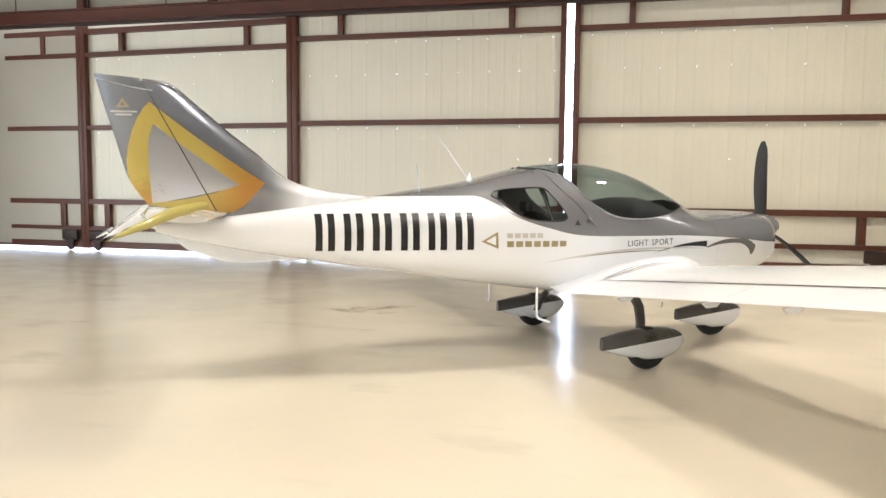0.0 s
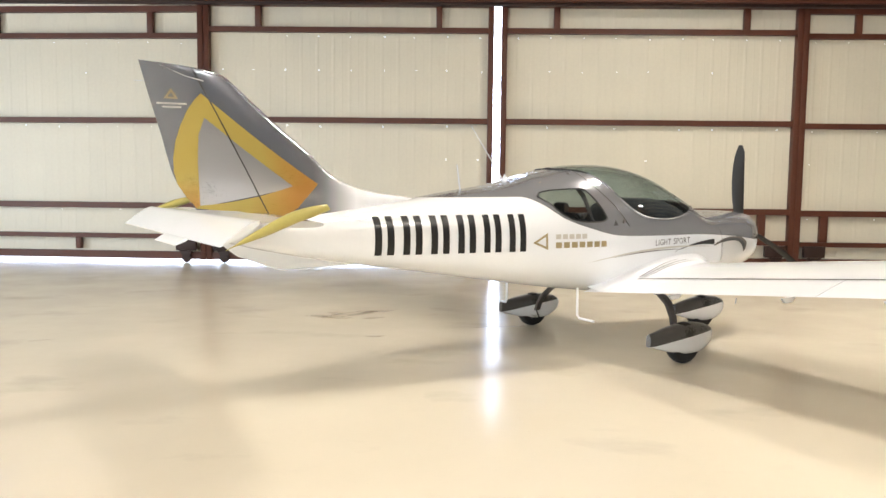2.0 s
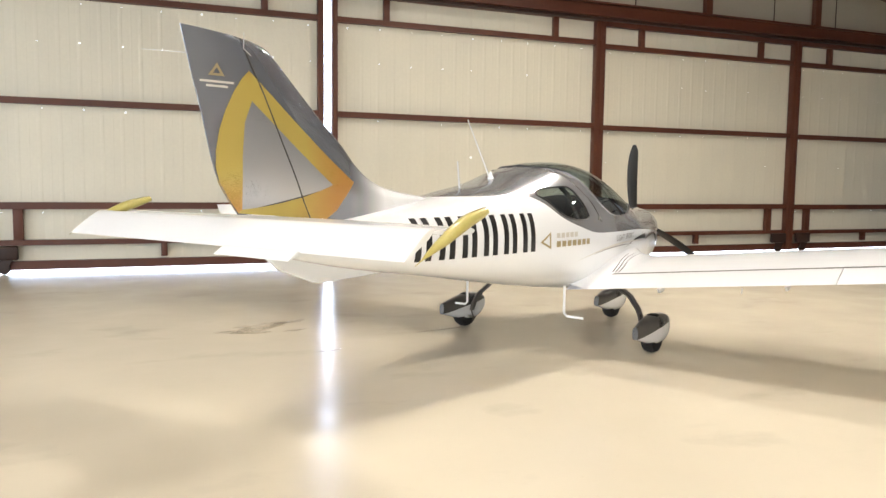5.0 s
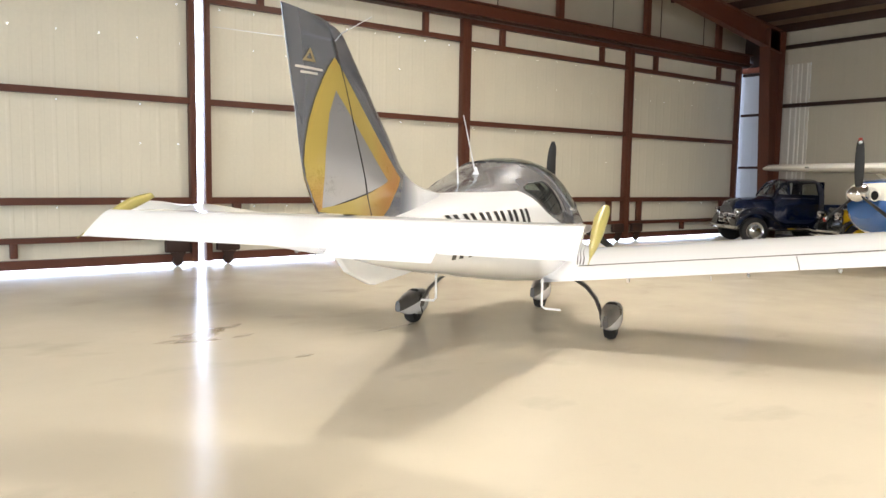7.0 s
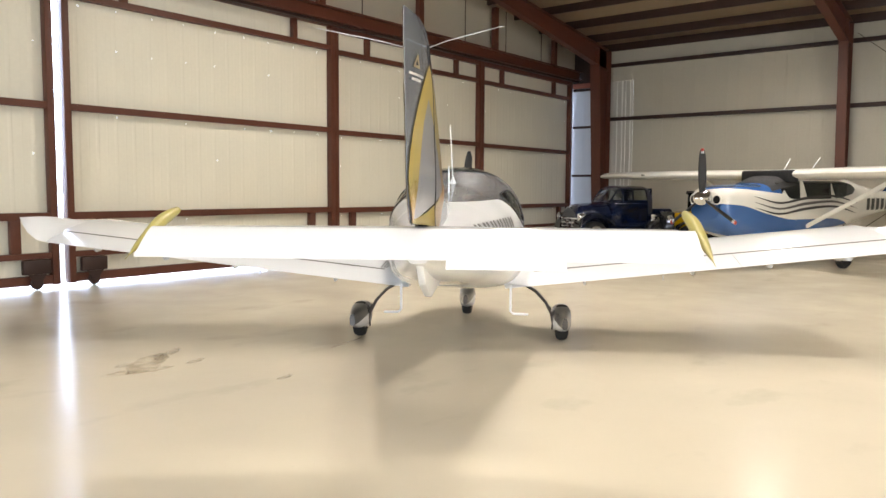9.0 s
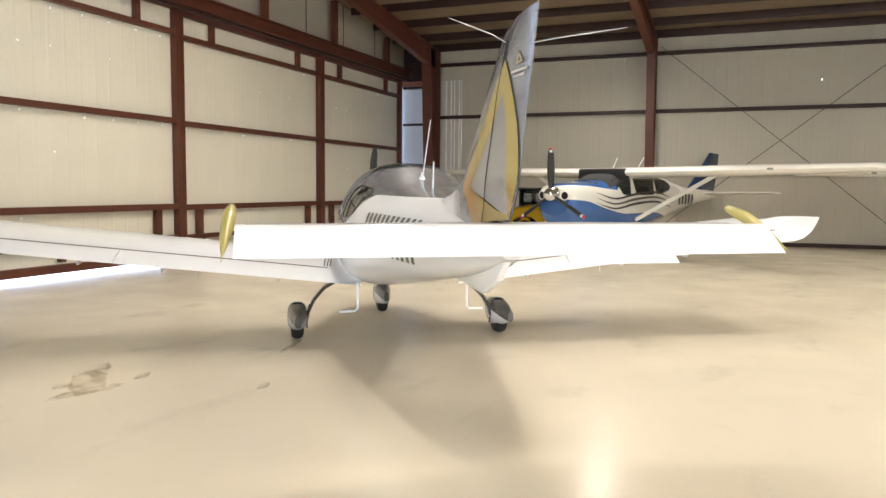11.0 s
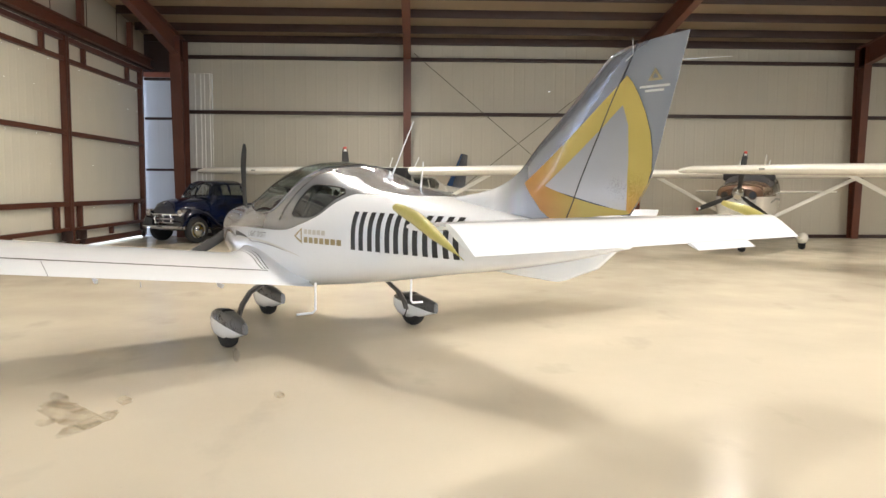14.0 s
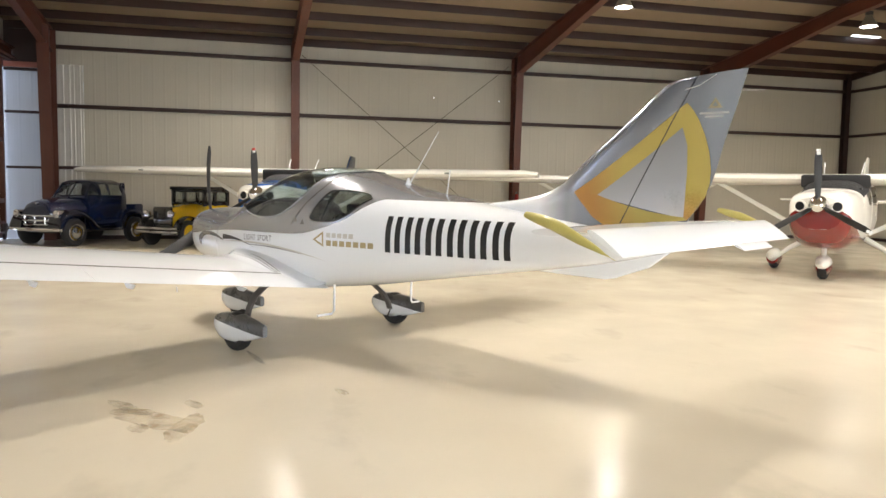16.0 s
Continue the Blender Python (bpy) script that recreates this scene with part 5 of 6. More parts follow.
# ---- the parked high-wing aircraft ----
def high_wing(at, label, upper, lower, line, accent, tail_mat, tail_len=3.9, decor=None, spat=None, blades=(0, 120, 240), tips=REDMARK, crown=None):
    """A four-seat high-wing aircraft, nose along x, origin on the floor under the wing."""
    craft = thing("high_wing_aircraft", at, label, "aircraft", "parked high-wing aircraft")
    t = tail_len
    hull = Hull(
        top=[(2.12, 1.33), (2.0, 1.41), (1.6, 1.455), (1.12, 1.47), (0.95, 1.54), (0.62, 1.65), (0.45, 1.69), (-0.7, 1.69), (-1.0, 1.66), (-1.6, 1.51), (-2.4, 1.39), (-t, 1.30)],
        bottom=[(2.12, 0.84), (2.0, 0.66), (1.6, 0.52), (1.0, 0.51), (0.0, 0.54), (-0.9, 0.62), (-1.6, 0.76), (-2.6, 0.95), (-t, 1.12)],
        width=[(2.12, 0.33), (2.05, 0.41), (1.95, 0.455), (1.6, 0.50), (1.0, 0.53), (0.2, 0.55), (-0.6, 0.54), (-1.2, 0.46), (-2.0, 0.31), (-3.0, 0.17), (-t, 0.06)],
        middle=[(2.12, 1.16), (1.0, 1.10), (0.0, 1.08), (-1.2, 1.12), (-t, 1.20)], upper=3.2, lower=3.0)
    xs = [-t + (2.12 + t) * k / 96 for k in range(97)]
    sill = table([(0.86, 1.50), (0.80, 1.40), (0.70, 1.26), (0.6, 1.215), (-0.5, 1.225), (-1.15, 1.31), (-1.25, 1.40)])
    head = table([(0.86, 1.50), (0.75, 1.53), (0.62, 1.53), (0.4, 1.535), (-0.7, 1.535), (-1.15, 1.48), (-1.25, 1.40)])

    def hi(x):
        return head(x) if -1.25 < x < 0.86 else 1.40 if x < 0 else 1.50

    def lo(x):
        return sill(x) if -1.25 < x < 0.86 and not (abs(x - 0.30) < 0.045 or abs(x + 0.48) < 0.045) else hi(x)

    def top_colour(x):
        return crown(x) if crown else 9.0

    out = hull.skin(xs, [top_colour, hi, lo, line], [("skin", 2, 5), ("skin", 0, 6), ("glazing.", 0, 4), ("skin", 0, 6), ("skin", 1, 8)], {})
    hull.split_cap(out["skin"], 2.12, [min(top_colour(2.12), hull.top(2.12)), line(2.12)], [2, 0, 1])
    hull.cap(out["skin"], -t, 0)
    part("fuselage", out["skin"], [upper, lower, accent], craft, angle=50)
    for s in ("left", "right"):
        part("side_window", out["glazing." + s], CARGLASS, craft, "dark side windows")
    # windscreen lying over the cabin front
    bm = bmesh.new()
    rows = []
    for k in range(9):
        x = 1.06 - 0.58 * k / 8
        z = hull.top(x) + 0.006
        rows.append([bm.verts.new((x, hull.point(x, a).y + 0.004 * math.sin(a) if a >= 0 else -hull.point(x, -a).y - 0.004, hull.point(x, abs(a)).z + 0.006)) for a in [-1.10 + 0.22 * j for j in range(11)]])
    for r, q in zip(rows, rows[1:]):
        for j in range(10):
            bm.faces.new((r[j], r[j + 1], q[j + 1], q[j]))
    part("windscreen", bm, SEAT, craft, "windscreen under a dark cloth cover")
    part("windscreen_cover", box(0.42, 0.70, -0.53, 0.53, 1.50, 1.728, 0.045), SEAT, craft, "black cloth cover over the windscreen")
    part("cabin_dark", box(-1.0, 0.9, -0.44, 0.44, 0.9, 1.5), DARK, craft)
    # wing, struts
    for s in (1, -1):
        st = [((0.62, s * 0.0, 1.645), (-0.85, s * 0.0, 1.57), UP), ((0.62, s * 2.6, 1.67), (-0.85, s * 2.6, 1.60), UP), ((0.50, s * 4.85, 1.695), (-0.60, s * 4.85, 1.655), UP), ((0.36, s * 5.12, 1.68), (-0.50, s * 5.12, 1.66), UP)]
        w = part("wing", wing_piece(st, 0, 1, 14, 0.135, 0.02), CREAM, craft, "white high wing")
        part("strut", tube([(0.15, s * 0.50, 0.72), (0.05, s * 2.15, 1.62)], [0.04, 0.04], 10, 0.45, (1, 0, 0)), CREAM, craft, "white wing strut")
        part("landing_light", box(0.545, 0.606, s * 3.34 - 0.05, s * 3.34 + 0.05, 1.668, 1.704, 0.012), CARGLASS, craft)
        part("main_leg", tube([(-0.12, s * 0.42, 0.62), (-0.12, s * 0.8, 0.40), (-0.12, s * 1.02, 0.22)], [0.05, 0.04, 0.03], 8), CREAM, craft)
        sp = tube([(-0.50, s * 1.06, 0.24), (-0.4, s * 1.06, 0.25), (-0.15, s * 1.06, 0.25), (0.05, s * 1.06, 0.24), (0.16, s * 1.06, 0.22)], [0.02, 0.07, 0.13, 0.11, 0.03], 12)
        part("wheel_fairing", sp, spat or CREAM, craft)
        part("tyre", lathe([(0.06, -0.055), (0.14, -0.07), (0.175, -0.03), (0.175, 0.03), (0.14, 0.07), (0.06, 0.055)], 24, (-0.12, s * 1.06, 0.175)), RUBBER, craft)
        part("aerial", tube([(-0.2, s * 0.3, 1.76), (-0.38, s * 0.32, 1.97)], 0.011, 6), WHITE, craft)
        # cooling inlets
        inlet = part("inlet", lathe([(0.066, -0.02), (0.07, 0.012), (0.08, 0.018), (0.09, 0.012), (0.092, -0.04)], 20, (0, 0, 0), "x"), upper, craft, "round cooling inlet with raised lip")
        inlet.matrix_basis = pose(2.135, s * 0.265, 1.20, 0, 0, s * 9)
        part("inlet_opening", lathe([(0.001, 0.006), (0.068, 0.006)], 20, (0, 0, 0), "x"), BLACK, inlet)
        st = [((-t + 0.75, s * 0.03, 1.25), (-t - 0.05, s * 0.03, 1.24), UP), ((-t + 0.55, s * 1.65, 1.27), (-t + 0.02, s * 1.65, 1.26), UP)]
        part("tailplane", wing_piece(st, 0, 1, 10, 0.10, 0.0), CREAM, craft)
    part("nose_leg", tube([(1.38, 0, 0.68), (1.36, 0, 0.36)], 0.04, 10), CREAM, craft)
    part("nose_fairing", tube([(1.05, 0, 0.24), (1.15, 0, 0.26), (1.36, 0, 0.28), (1.52, 0, 0.26), (1.60, 0, 0.22)], [0.02, 0.07, 0.13, 0.10, 0.03], 12), spat or CREAM, craft)
    part("nose_tyre", lathe([(0.06, -0.055), (0.14, -0.07), (0.17, -0.03), (0.17, 0.03), (0.14, 0.07), (0.06, 0.055)], 24, (1.36, 0, 0.17)), RUBBER, craft)
    # tail fin
    fin_st = [((-t + 1.3, 0, 1.34), (-t + 0.02, 0, 1.26), (0, 1, 0)), ((-t + 0.78, 0, 1.75), (-t - 0.10, 0, 1.72), (0, 1, 0)), ((-t + 0.30, 0, 2.20), (-t - 0.18, 0, 2.18), (0, 1, 0))]
    part("fin", wing_piece(fin_st, 0, 1, 10, 0.09, 0.0), tail_mat, craft)
    # propeller
    part("spinner", lathe([(0.001, 2.40), (0.05, 2.375), (0.11, 2.29), (0.145, 2.19), (0.15, 2.12)], 24, (0, 0, 1.22), "x"), CHROME, craft, "polished spinner")
    prop = part("propeller", lathe([(0.05, -0.03), (0.06, 0), (0.05, 0.03)], 12, (2.20, 0, 1.22), "x"), DARK, craft, "three-blade black propeller")
    for a in blades:
        b = part("blade", blade(0.86, 0.08, 0.18, 0.0, 0.02), PROP, prop)
        b.matrix_basis = pose(2.20, 0, 1.22, a, 0, 0)
        for z0, m_ in ((0.835, tips), (0.79, WHITE)):
            tp = part("blade_tip", box(-0.016, 0.016, -0.03, 0.03, z0 - 0.02, z0 + 0.025, 0.008), m_, prop)
            tp.matrix_basis = pose(2.20, 0, 1.22, a, 0, 0)
    if decor:
        decor(craft, hull)
    return craft


def waves(craft, hull):
    """Blue panels and dark flowing lines on the nose and side."""
    def ribbon(pts_top, pts_low):
        a, b = table(pts_top), table(pts_low)
        x0, x1 = pts_top[0][0], pts_top[-1][0]
        xs = [x0 + (x1 - x0) * k / 24 for k in range(25)]
        return [[(xs[k], a(xs[k])), (xs[k + 1], a(xs[k + 1])), (xs[k + 1], b(xs[k + 1])), (xs[k], b(xs[k]))] for k in range(24)]
    for s in (1, -1):
        for dz, m_ in ((0.0, LEGGREY), (-0.09, DARK), (0.10, DARK)):
            part("wave_line", hull.decal(ribbon([(-1.3, 1.04 + dz), (-0.4, 1.19 + dz), (0.3, 1.15 + dz), (0.9, 1.06 + dz), (1.5, 1.16 + dz)], [(-1.3, 1.035 + dz), (-0.4, 1.15 + dz), (0.3, 1.10 + dz), (0.9, 1.025 + dz), (1.5, 1.155 + dz)]), s, 0.012, 4), m_, craft)
        for k in range(5):
            x0 = -1.72 - 0.19 * k if s > 0 else -2.55 + 0.19 * k
            d = -1 if s > 0 else 1
            part("registration_bar", hull.decal([[(x0, 1.0), (x0 + d * 0.12, 1.0), (x0 + d * 0.12, 1.22), (x0, 1.22)]], s, 0.006), BLACK, craft)


def bronze_marks(craft, hull):
    for s in (1, -1):
        part("side_stripe", hull.decal([[(-1.2, 1.10), (0.6, 1.14), (1.3, 1.06), (1.3, 1.02), (0.6, 1.09), (-1.2, 1.06)]], s, 0.006), DARK, craft)
    part("oil_door", box(2.12, 2.128, -0.16, -0.04, 0.93, 1.02), LEGGREY, craft)
    part("carburettor_inlet", lathe([(0.001, 0.01), (0.05, 0.01), (0.055, 0.0)], 16, (2.10, 0.17, 1.0), "x"), BLACK, craft)


def red_marks(craft, hull):
    part("oil_door", box(2.095, 2.11, -0.10, 0.02, 0.92, 1.0), LEGGREY, craft)
    part("carburettor_inlet", lathe([(0.001, 0.01), (0.05, 0.01), (0.055, 0.0)], 16, (2.08, 0.20, 0.95), "x"), BLACK, craft)
    for s in (1, -1):
        part("spat_band", tube([(-0.3, s * 1.06, 0.20), (-0.12, s * 1.06, 0.19), (0.06, s * 1.06, 0.19)], [0.10, 0.137, 0.10], 12), RED, craft)
    part("spat_band", tube([(1.2, 0, 0.20), (1.36, 0, 0.20), (1.5, 0, 0.20)], [0.10, 0.137, 0.09], 12), RED, craft)


high_wing(pose(10.5, 7.23, 0, 0, 0, 155) @ Matrix.Scale(1.11, 4), "white and blue high-wing aircraft with dark wave lines", CREAM, SKYBLUE, table([(-1.6, 0.5), (-1.3, 0.70), (-0.4, 0.86), (0.5, 0.85), (1.2, 0.96), (1.7, 1.09), (2.12, 1.13)]), SKYBLUE, DEEPBLUE, 4.0, waves, blades=(2, 122, 242), crown=lambda x: 9.0 if x < 0.8 else 1.30 + 0.10 * (x - 0.8) if x < 1.6 else 1.38 + 0.04 * (x - 1.6))
high_wing(pose(11.01, -1.61, 0, 0, 0, 149) @ Matrix.Scale(1.11, 4), "bronze over cream high-wing aircraft near the far wall", BROWN, CREAM, lambda x: 1.17 if x > 0.4 else 1.30, BROWN, CREAM, 2.9, bronze_marks, blades=(-8, 112, 232))
high_wing(pose(4.516, -2.816, 0, 0, 0, 130) @ Matrix.Scale(1.105, 4), "white over dark red high-wing aircraft with wheel fairings", CREAM, RED, table([(0.2, 0.62), (1.2, 0.74), (1.8, 0.93), (2.05, 1.08), (2.12, 1.13)]), RED, CREAM, 3.9, red_marks, blades=(2, 122, 242), tips=WHITE)


# ---- the blue pickup truck ----
def car_wheel(parent, x, y, r, w, rim, white=False):
    s = 1 if y > 0 else -1
    tyre = part("wheel", lathe([(r * 0.6, -w / 2), (r * 0.9, -w / 2), (r, -w / 3), (r, w / 3), (r * 0.9, w / 2), (r * 0.64, w / 2)], 32, (x, y, r)), RUBBER, parent)
    part("rim", lathe([(0.001, w * 0.66), (r * 0.22, w * 0.64), (r * 0.3, w * 0.54), (r * 0.52, w * 0.53), (r * 0.62, w * 0.58), (r * 0.65, w * 0.50)] if s > 0 else [(0.001, -w * 0.66), (r * 0.22, -w * 0.64), (r * 0.3, -w * 0.54), (r * 0.52, -w * 0.53), (r * 0.62, -w * 0.58), (r * 0.65, -w * 0.50)], 28, (x, y, r)), rim, tyre)


truck = thing("pickup_truck", pose(13.42, 12.50, 0, 0, 0, 143) @ Matrix.Scale(1.11, 4), "dark blue 1950s pickup truck with chrome grille", "truck")
hood = Hull(top=[(1.27, 0.85), (1.22, 0.94), (1.12, 0.99), (0.95, 1.025), (0.6, 1.055), (0.35, 1.075)], bottom=[(1.27, 0.45), (0.9, 0.42), (0.35, 0.42)],
            width=[(1.27, 0.40), (1.20, 0.46), (0.9, 0.53), (0.35, 0.60)], middle=[(1.27, 0.7), (0.35, 0.72)], upper=2.6, lower=3.5)
sk = hood.skin([0.35 + 0.92 * k / 30 for k in range(31)], [], [("a", 0, 16)], {})["a"]
hood.cap(sk, 1.27)
part("hood", sk, BLUE, truck, "rounded dark blue hood", angle=50)
cab = Hull(top=[(0.42, 1.06), (0.30, 1.24), (0.15, 1.42), (0.0, 1.465), (-0.45, 1.47), (-0.62, 1.44), (-0.68, 1.36)], bottom=[(0.42, 0.38), (-0.68, 0.38)],
           width=[(0.42, 0.62), (0.0, 0.68), (-0.5, 0.67), (-0.68, 0.62)], middle=[(0.42, 0.8), (-0.68, 0.8)], upper=4.2, lower=6)


def cab_hi(x):
    if 0.16 <= x < 0.41:
        return 9.0
    return 1.37 if -0.50 < x < 0.10 and not abs(x + 0.13) < 0.02 else 1.10


def cab_lo(x):
    return 1.10


sk = cab.skin([-0.68 + 1.10 * k / 60 for k in range(61)], [cab_hi, cab_lo], [("cab", 0, 8), ("glass.", 0, 3), ("cab", 0, 10)], {})
part("cab", sk["cab"], BLUE, truck, "dark blue rounded cab", angle=50)
for s in ("left", "right"):
    part("door_glass", sk["glass." + s], CLEARGLASS, truck)
rear = bmesh.new()
for y0, y1, z0, z1 in ((-0.60, 0.60, 0.40, 1.10), (-0.57, -0.50, 1.10, 1.36), (0.50, 0.57, 1.10, 1.36), (-0.56, 0.56, 1.36, 1.40)):
    add_box(rear, -0.69, -0.675, y0, y1, z0, z1)
part("rear_panel", rear, BLUE, truck)
part("rear_window", box(-0.684, -0.68, -0.50, 0.50, 1.10, 1.36), CLEARGLASS, truck)
for s in (1, -1):
    part("windscreen_pillar", tube([(x, s * cab.side(x, cab.top(x) - 0.03), cab.top(x) - 0.03) for x in (0.40, 0.34, 0.28, 0.22, 0.16)], 0.022, 8), BLUE, truck)
part("windscreen_divider", tube([(0.41, 0, 1.08), (0.30, 0, 1.245), (0.155, 0, 1.42)], 0.014, 8), BLUE, truck)
part("steering_wheel", tube([(0.12 + 0.05 * math.sin(t), 0.28 + 0.18 * math.cos(t), 1.08 + 0.16 * math.sin(t)) for t in [2 * math.pi * k / 16 for k in range(17)]], 0.012, 6), BLACKCAR, truck)
for s in (1, -1):
    # full rounded fenders, open round the wheels
    for nm, xc, y_in, y_out, crest in (("front_fender", 0.88, 0.40, 0.78, [(0.46, 0.40), (0.41, 0.60), (0.30, 0.735), (0.10, 0.80), (-0.12, 0.79), (-0.36, 0.68), (-0.56, 0.50), (-0.70, 0.37)]),
                                       ("rear_fender", -0.88, 0.54, 0.75, [(0.46, 0.37), (0.40, 0.55), (0.25, 0.71), (0.0, 0.77), (-0.22, 0.70), (-0.38, 0.56), (-0.46, 0.40)])):
        over = table(crest)
        rings = []
        for k in range(29):
            dx = crest[-1][0] + (crest[0][0] - crest[-1][0]) * k / 28
            zt = over(dx)
            zb = min(0.31 + math.sqrt(max(0.36 ** 2 - dx * dx, 0)) if abs(dx) < 0.355 else 0.34, zt - 0.03)
            r = min(0.12, (zt - zb) * 0.9)
            prof = [(y_in, zb), (y_in, zt - 0.01)] + [(y_out - r + r * math.sin(a), zt - r + r * math.cos(a)) for a in [math.pi / 2 * j / 5 for j in range(6)]] + [(y_out, zb)]
            rings.append([Vector((xc + dx, s * y, z)) for y, z in prof])
        part(nm, add_rings(bmesh.new(), rings), BLUE_SHADED, truck, "dark blue fender, darkened for shade", angle=50)
    car_wheel(truck, 0.88, s * 0.66, 0.30, 0.16, CHROME)
    car_wheel(truck, -0.88, s * 0.66, 0.30, 0.16, CHROME)
    hl = part("headlight", lathe([(0.001, 1.31), (0.06, 1.305), (0.085, 1.285), (0.09, 1.25), (0.085, 1.12)], 24, (0, s * 0.60, 0.70), "x"), CHROME, truck, "round chrome headlight")
    part("running_board", box(-0.62, 0.62, s * 0.60 - 0.09, s * 0.60 + 0.09, 0.33, 0.37, 0.015), BLACKCAR, truck)
    part("step_strip", box(-0.40, 0.55, s * 0.693 - 0.006, s * 0.693 + 0.006, 0.335, 0.365), CHROME, truck)
    part("bed_side", box(-1.22, -0.72, s * 0.56 - 0.025, s * 0.56 + 0.025, 0.50, 0.90, 0.012), BLUE, truck)
    part("door_trim", box(-0.5, 0.3, s * 0.685 - 0.004, s * 0.685 + 0.006, 1.02, 1.035), CHROME, truck)
part("bed_floor", box(-1.22, -0.70, -0.56, 0.56, 0.50, 0.54), BLACKCAR, truck)
part("tailgate", box(-1.25, -1.21, -0.58, 0.58, 0.50, 0.88, 0.012), BLUE, truck)
part("chassis", box(-1.20, 1.17, -0.40, 0.40, 0.28, 0.44, 0.02), BLACKCAR, truck)
part("seat_bench", box(-0.55, -0.05, -0.5, 0.5, 0.7, 0.98, 0.06), SEAT, truck)
grille = part("grille", box(1.17, 1.24, -0.54, 0.54, 0.44, 0.62, 0.02), BLACKCAR, truck)
for z in (0.66, 0.555, 0.46):
    part("grille_bar", tube([(1.21, -0.60, z), (1.30, -0.32, z), (1.32, 0, z), (1.30, 0.32, z), (1.21, 0.60, z)], 0.024, 8), CHROME, grille)
for y in (-0.30, 0, 0.30):
    part("grille_tooth", tube([(1.305, y, 0.44), (1.315, y, 0.68)], 0.016, 8), CHROME, grille)
part("front_bumper", tube([(1.27, -0.78, 0.37), (1.42, -0.52, 0.37), (1.46, 0, 0.37), (1.42, 0.52, 0.37), (1.27, 0.78, 0.37)], 0.055, 10, 0.8), CHROME, truck, "chrome front bumper")
part("hood_ornament", box(1.16, 1.27, -0.03, 0.03, 0.915, 0.945, 0.008), CHROME, truck)

# ---- the yellow and black vintage car ----
car = thing("vintage_car", pose(12.93, 9.81, 0, 0, 0, 146) @ Matrix.Scale(1.09, 4), "black and yellow 1920s car with spoked wheels", "car")
hd = Hull(top=[(0.98, 0.86), (0.5, 0.91), (0.1, 0.96)], bottom=[(0.98, 0.42), (0.1, 0.40)], width=[(0.98, 0.25), (0.5, 0.31), (0.1, 0.42)], middle=[(0.98, 0.62), (0.1, 0.64)], upper=3.6, lower=5)
sk = hd.skin([0.1 + 0.88 * k / 20 for k in range(21)], [], [("a", 0, 16)], {})["a"]
hd.cap(sk, 0.98)
part("hood", sk, YELLOW, car, "yellow hood", angle=50)
part("radiator", box(0.98, 1.06, -0.26, 0.26, 0.42, 0.90, 0.04), BLACKCAR, car)
part("body_tub", box(-0.85, 0.12, -0.46, 0.46, 0.38, 0.93, 0.05), YELLOW, car)
for x in (-0.80, -0.30, 0.10):
    for s in (1, -1):
        part("cab_pillar", box(x - 0.055, x + 0.055, s * 0.44 - 0.025, s * 0.44 + 0.025, 0.9, 1.30, 0.006), BLACKCAR, car)
part("cab_roof", box(-0.92, 0.20, -0.50, 0.50, 1.28, 1.37, 0.04), BLACKCAR, car)
part("rear_panel", box(-0.86, -0.82, -0.44, 0.44, 0.9, 1.02), BLACKCAR, car)
part("rear_glass", box(-0.845, -0.835, -0.42, 0.42, 1.02, 1.285), CLEARGLASS, car)
part("windscreen", box(0.095, 0.105, -0.42, 0.42, 0.95, 1.28), CLEARGLASS, car)
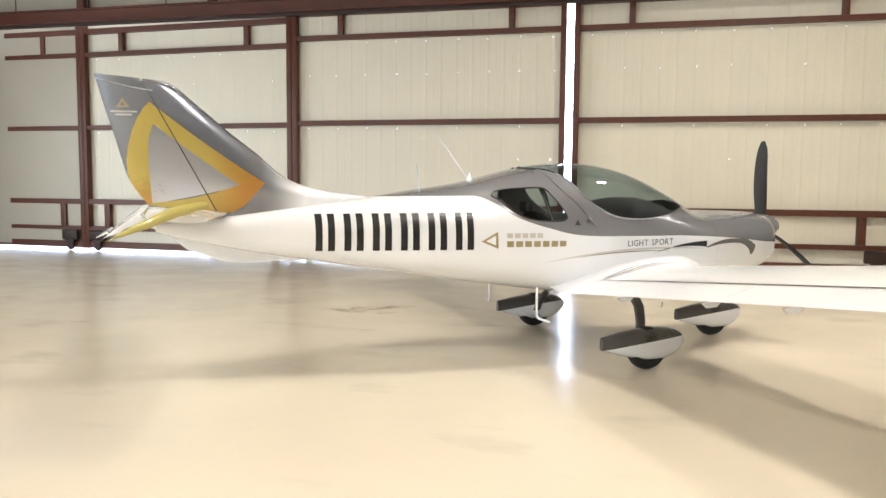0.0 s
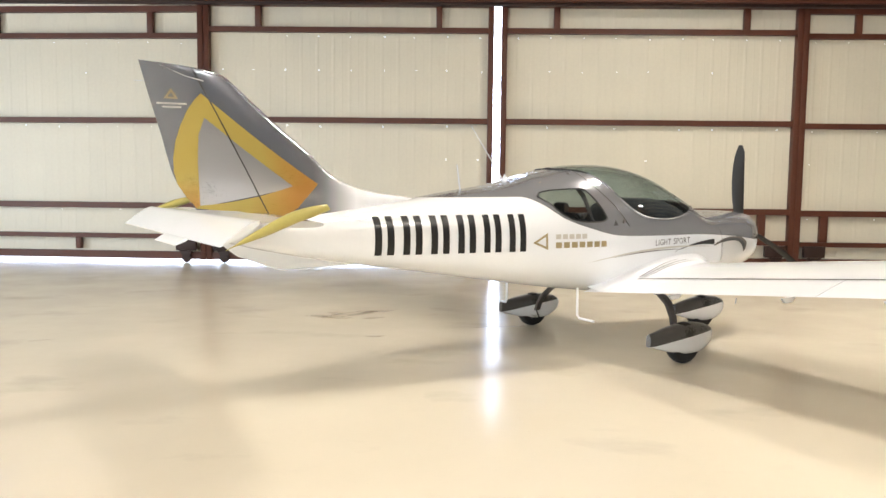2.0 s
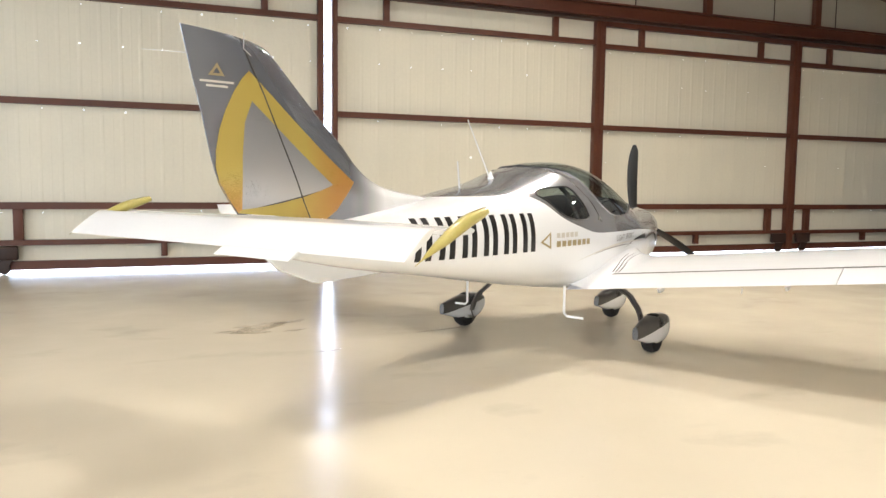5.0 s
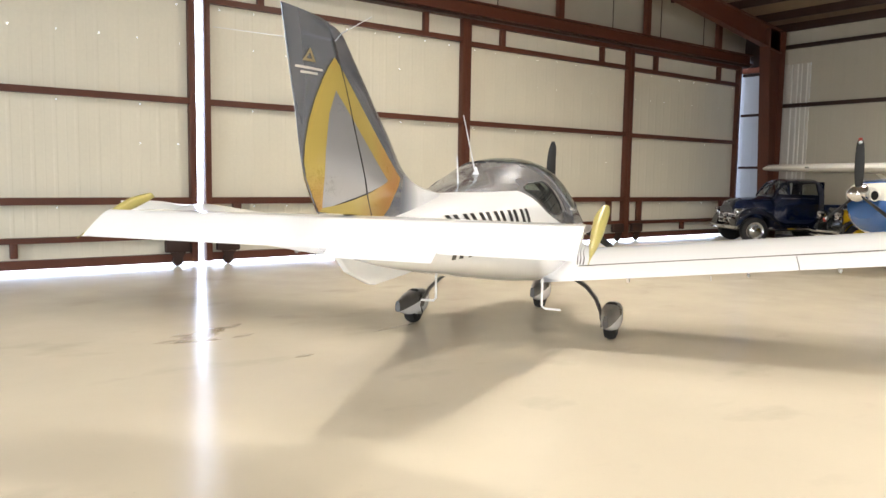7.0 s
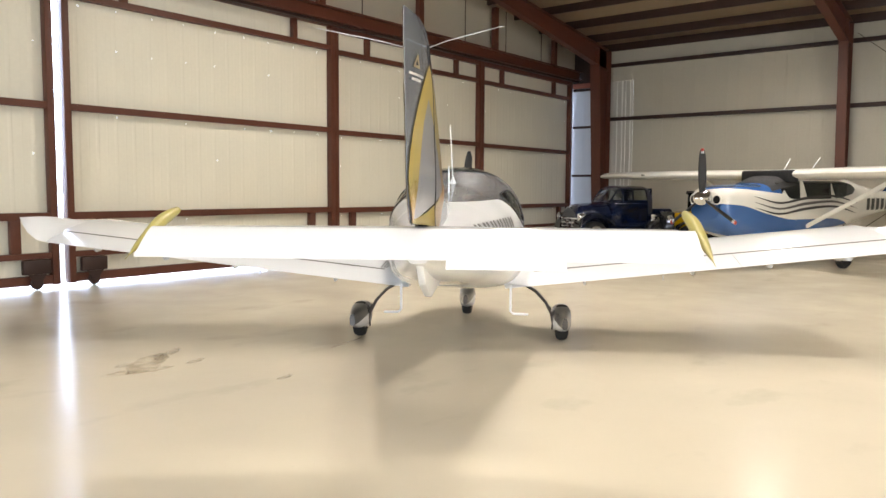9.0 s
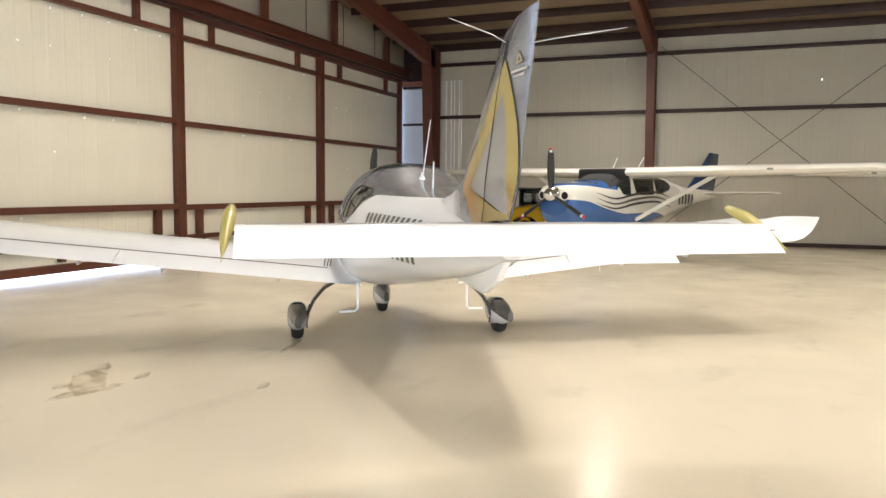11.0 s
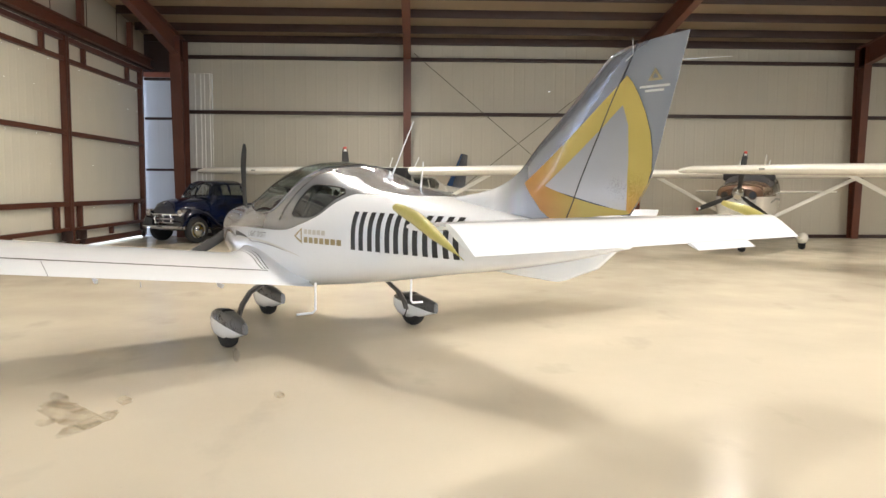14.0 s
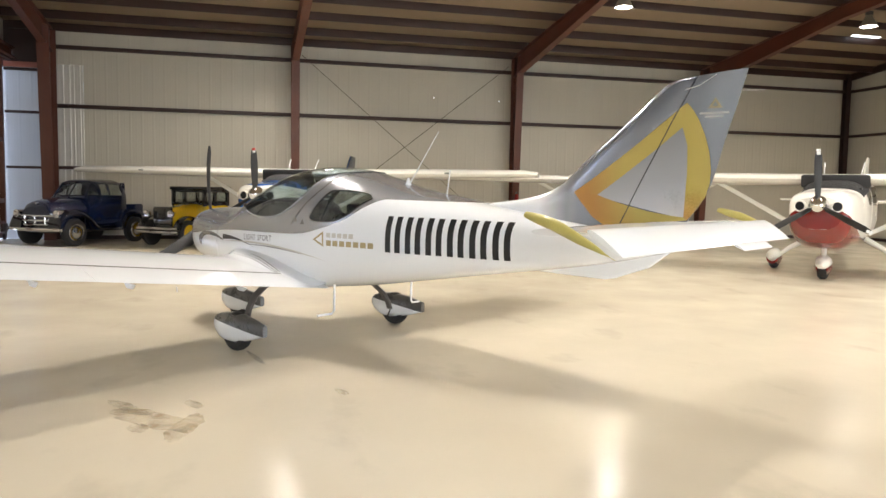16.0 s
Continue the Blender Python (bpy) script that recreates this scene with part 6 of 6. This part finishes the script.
for s in (1, -1):
    for xc in (0.80, -0.78):
        car_wheel(car, xc, s * 0.50, 0.30, 0.10, YELLOW)
        rings = []
        for k in range(11):
            a = math.pi * (0.04 + 0.86 * k / 10)
            rings.append([Vector((xc + 0.38 * math.cos(a) + 0.02 * math.cos(t), s * (0.50 + 0.11 * math.sin(t)), 0.34 + 0.34 * math.sin(a) + 0.02 * math.cos(t))) for t in [2 * math.pi * j / 8 for j in range(8)]])
        part("fender", add_rings(bmesh.new(), rings), BLACKCAR, car)
    part("headlight", lathe([(0.001, 1.22), (0.07, 1.21), (0.085, 1.18), (0.07, 1.10), (0.02, 1.04)], 20, (0, s * 0.33, 0.74), "x"), CHROME, car, "round chrome headlight")
    part("running_board", box(-0.45, 0.45, s * 0.52 - 0.10, s * 0.52 + 0.10, 0.30, 0.33), BLACKCAR, car)
    part("cab_rail", box(-0.80, 0.10, s * 0.44 - 0.027, s * 0.44 + 0.027, 0.92, 1.00, 0.006), BLACKCAR, car)
    part("cab_rail", box(-0.80, 0.10, s * 0.44 - 0.027, s * 0.44 + 0.027, 1.23, 1.29, 0.006), BLACKCAR, car)
    part("side_curtain", box(-0.78, 0.06, s * 0.445 - 0.004, s * 0.445 + 0.004, 0.95, 1.28), CLEARGLASS, car)
part("chassis", box(-1.15, 1.05, -0.34, 0.34, 0.28, 0.40), BLACKCAR, car)
part("windscreen_rail", box(0.07, 0.13, -0.44, 0.44, 1.23, 1.29, 0.006), BLACKCAR, car)
part("front_bumper", tube([(1.22, -0.55, 0.42), (1.30, 0, 0.42), (1.22, 0.55, 0.42)], 0.03, 8), CHROME, car)
part("front_bumper", tube([(1.22, -0.55, 0.34), (1.30, 0, 0.34), (1.22, 0.55, 0.34)], 0.03, 8), CHROME, car)
part("rear_bed", box(-1.25, -0.88, -0.46, 0.46, 0.42, 0.74, 0.03), BLACKCAR, car)

# ---- small things ----
ext = thing("fire_extinguisher", pose(WALL_X - 0.62, 0.31, 0.12), "red fire extinguisher hung on a steel column", "fire extinguisher")
part("cylinder", lathe([(0.001, 0.86), (0.07, 0.865), (0.075, 0.90), (0.075, 1.22), (0.05, 1.29), (0.02, 1.31)], 20, (0, 0, 0), "z"), RED, ext)
part("valve", box(-0.05, 0.03, -0.015, 0.015, 1.30, 1.36, 0.006), DARK, ext)
part("hose", tube([(-0.03, 0.03, 1.33), (-0.06, 0.09, 1.2), (-0.04, 0.09, 1.0)], 0.012, 8), DARK, ext)
part("bracket", box(-0.02, 0.055, -0.05, 0.05, 1.05, 1.10), DARK, ext)
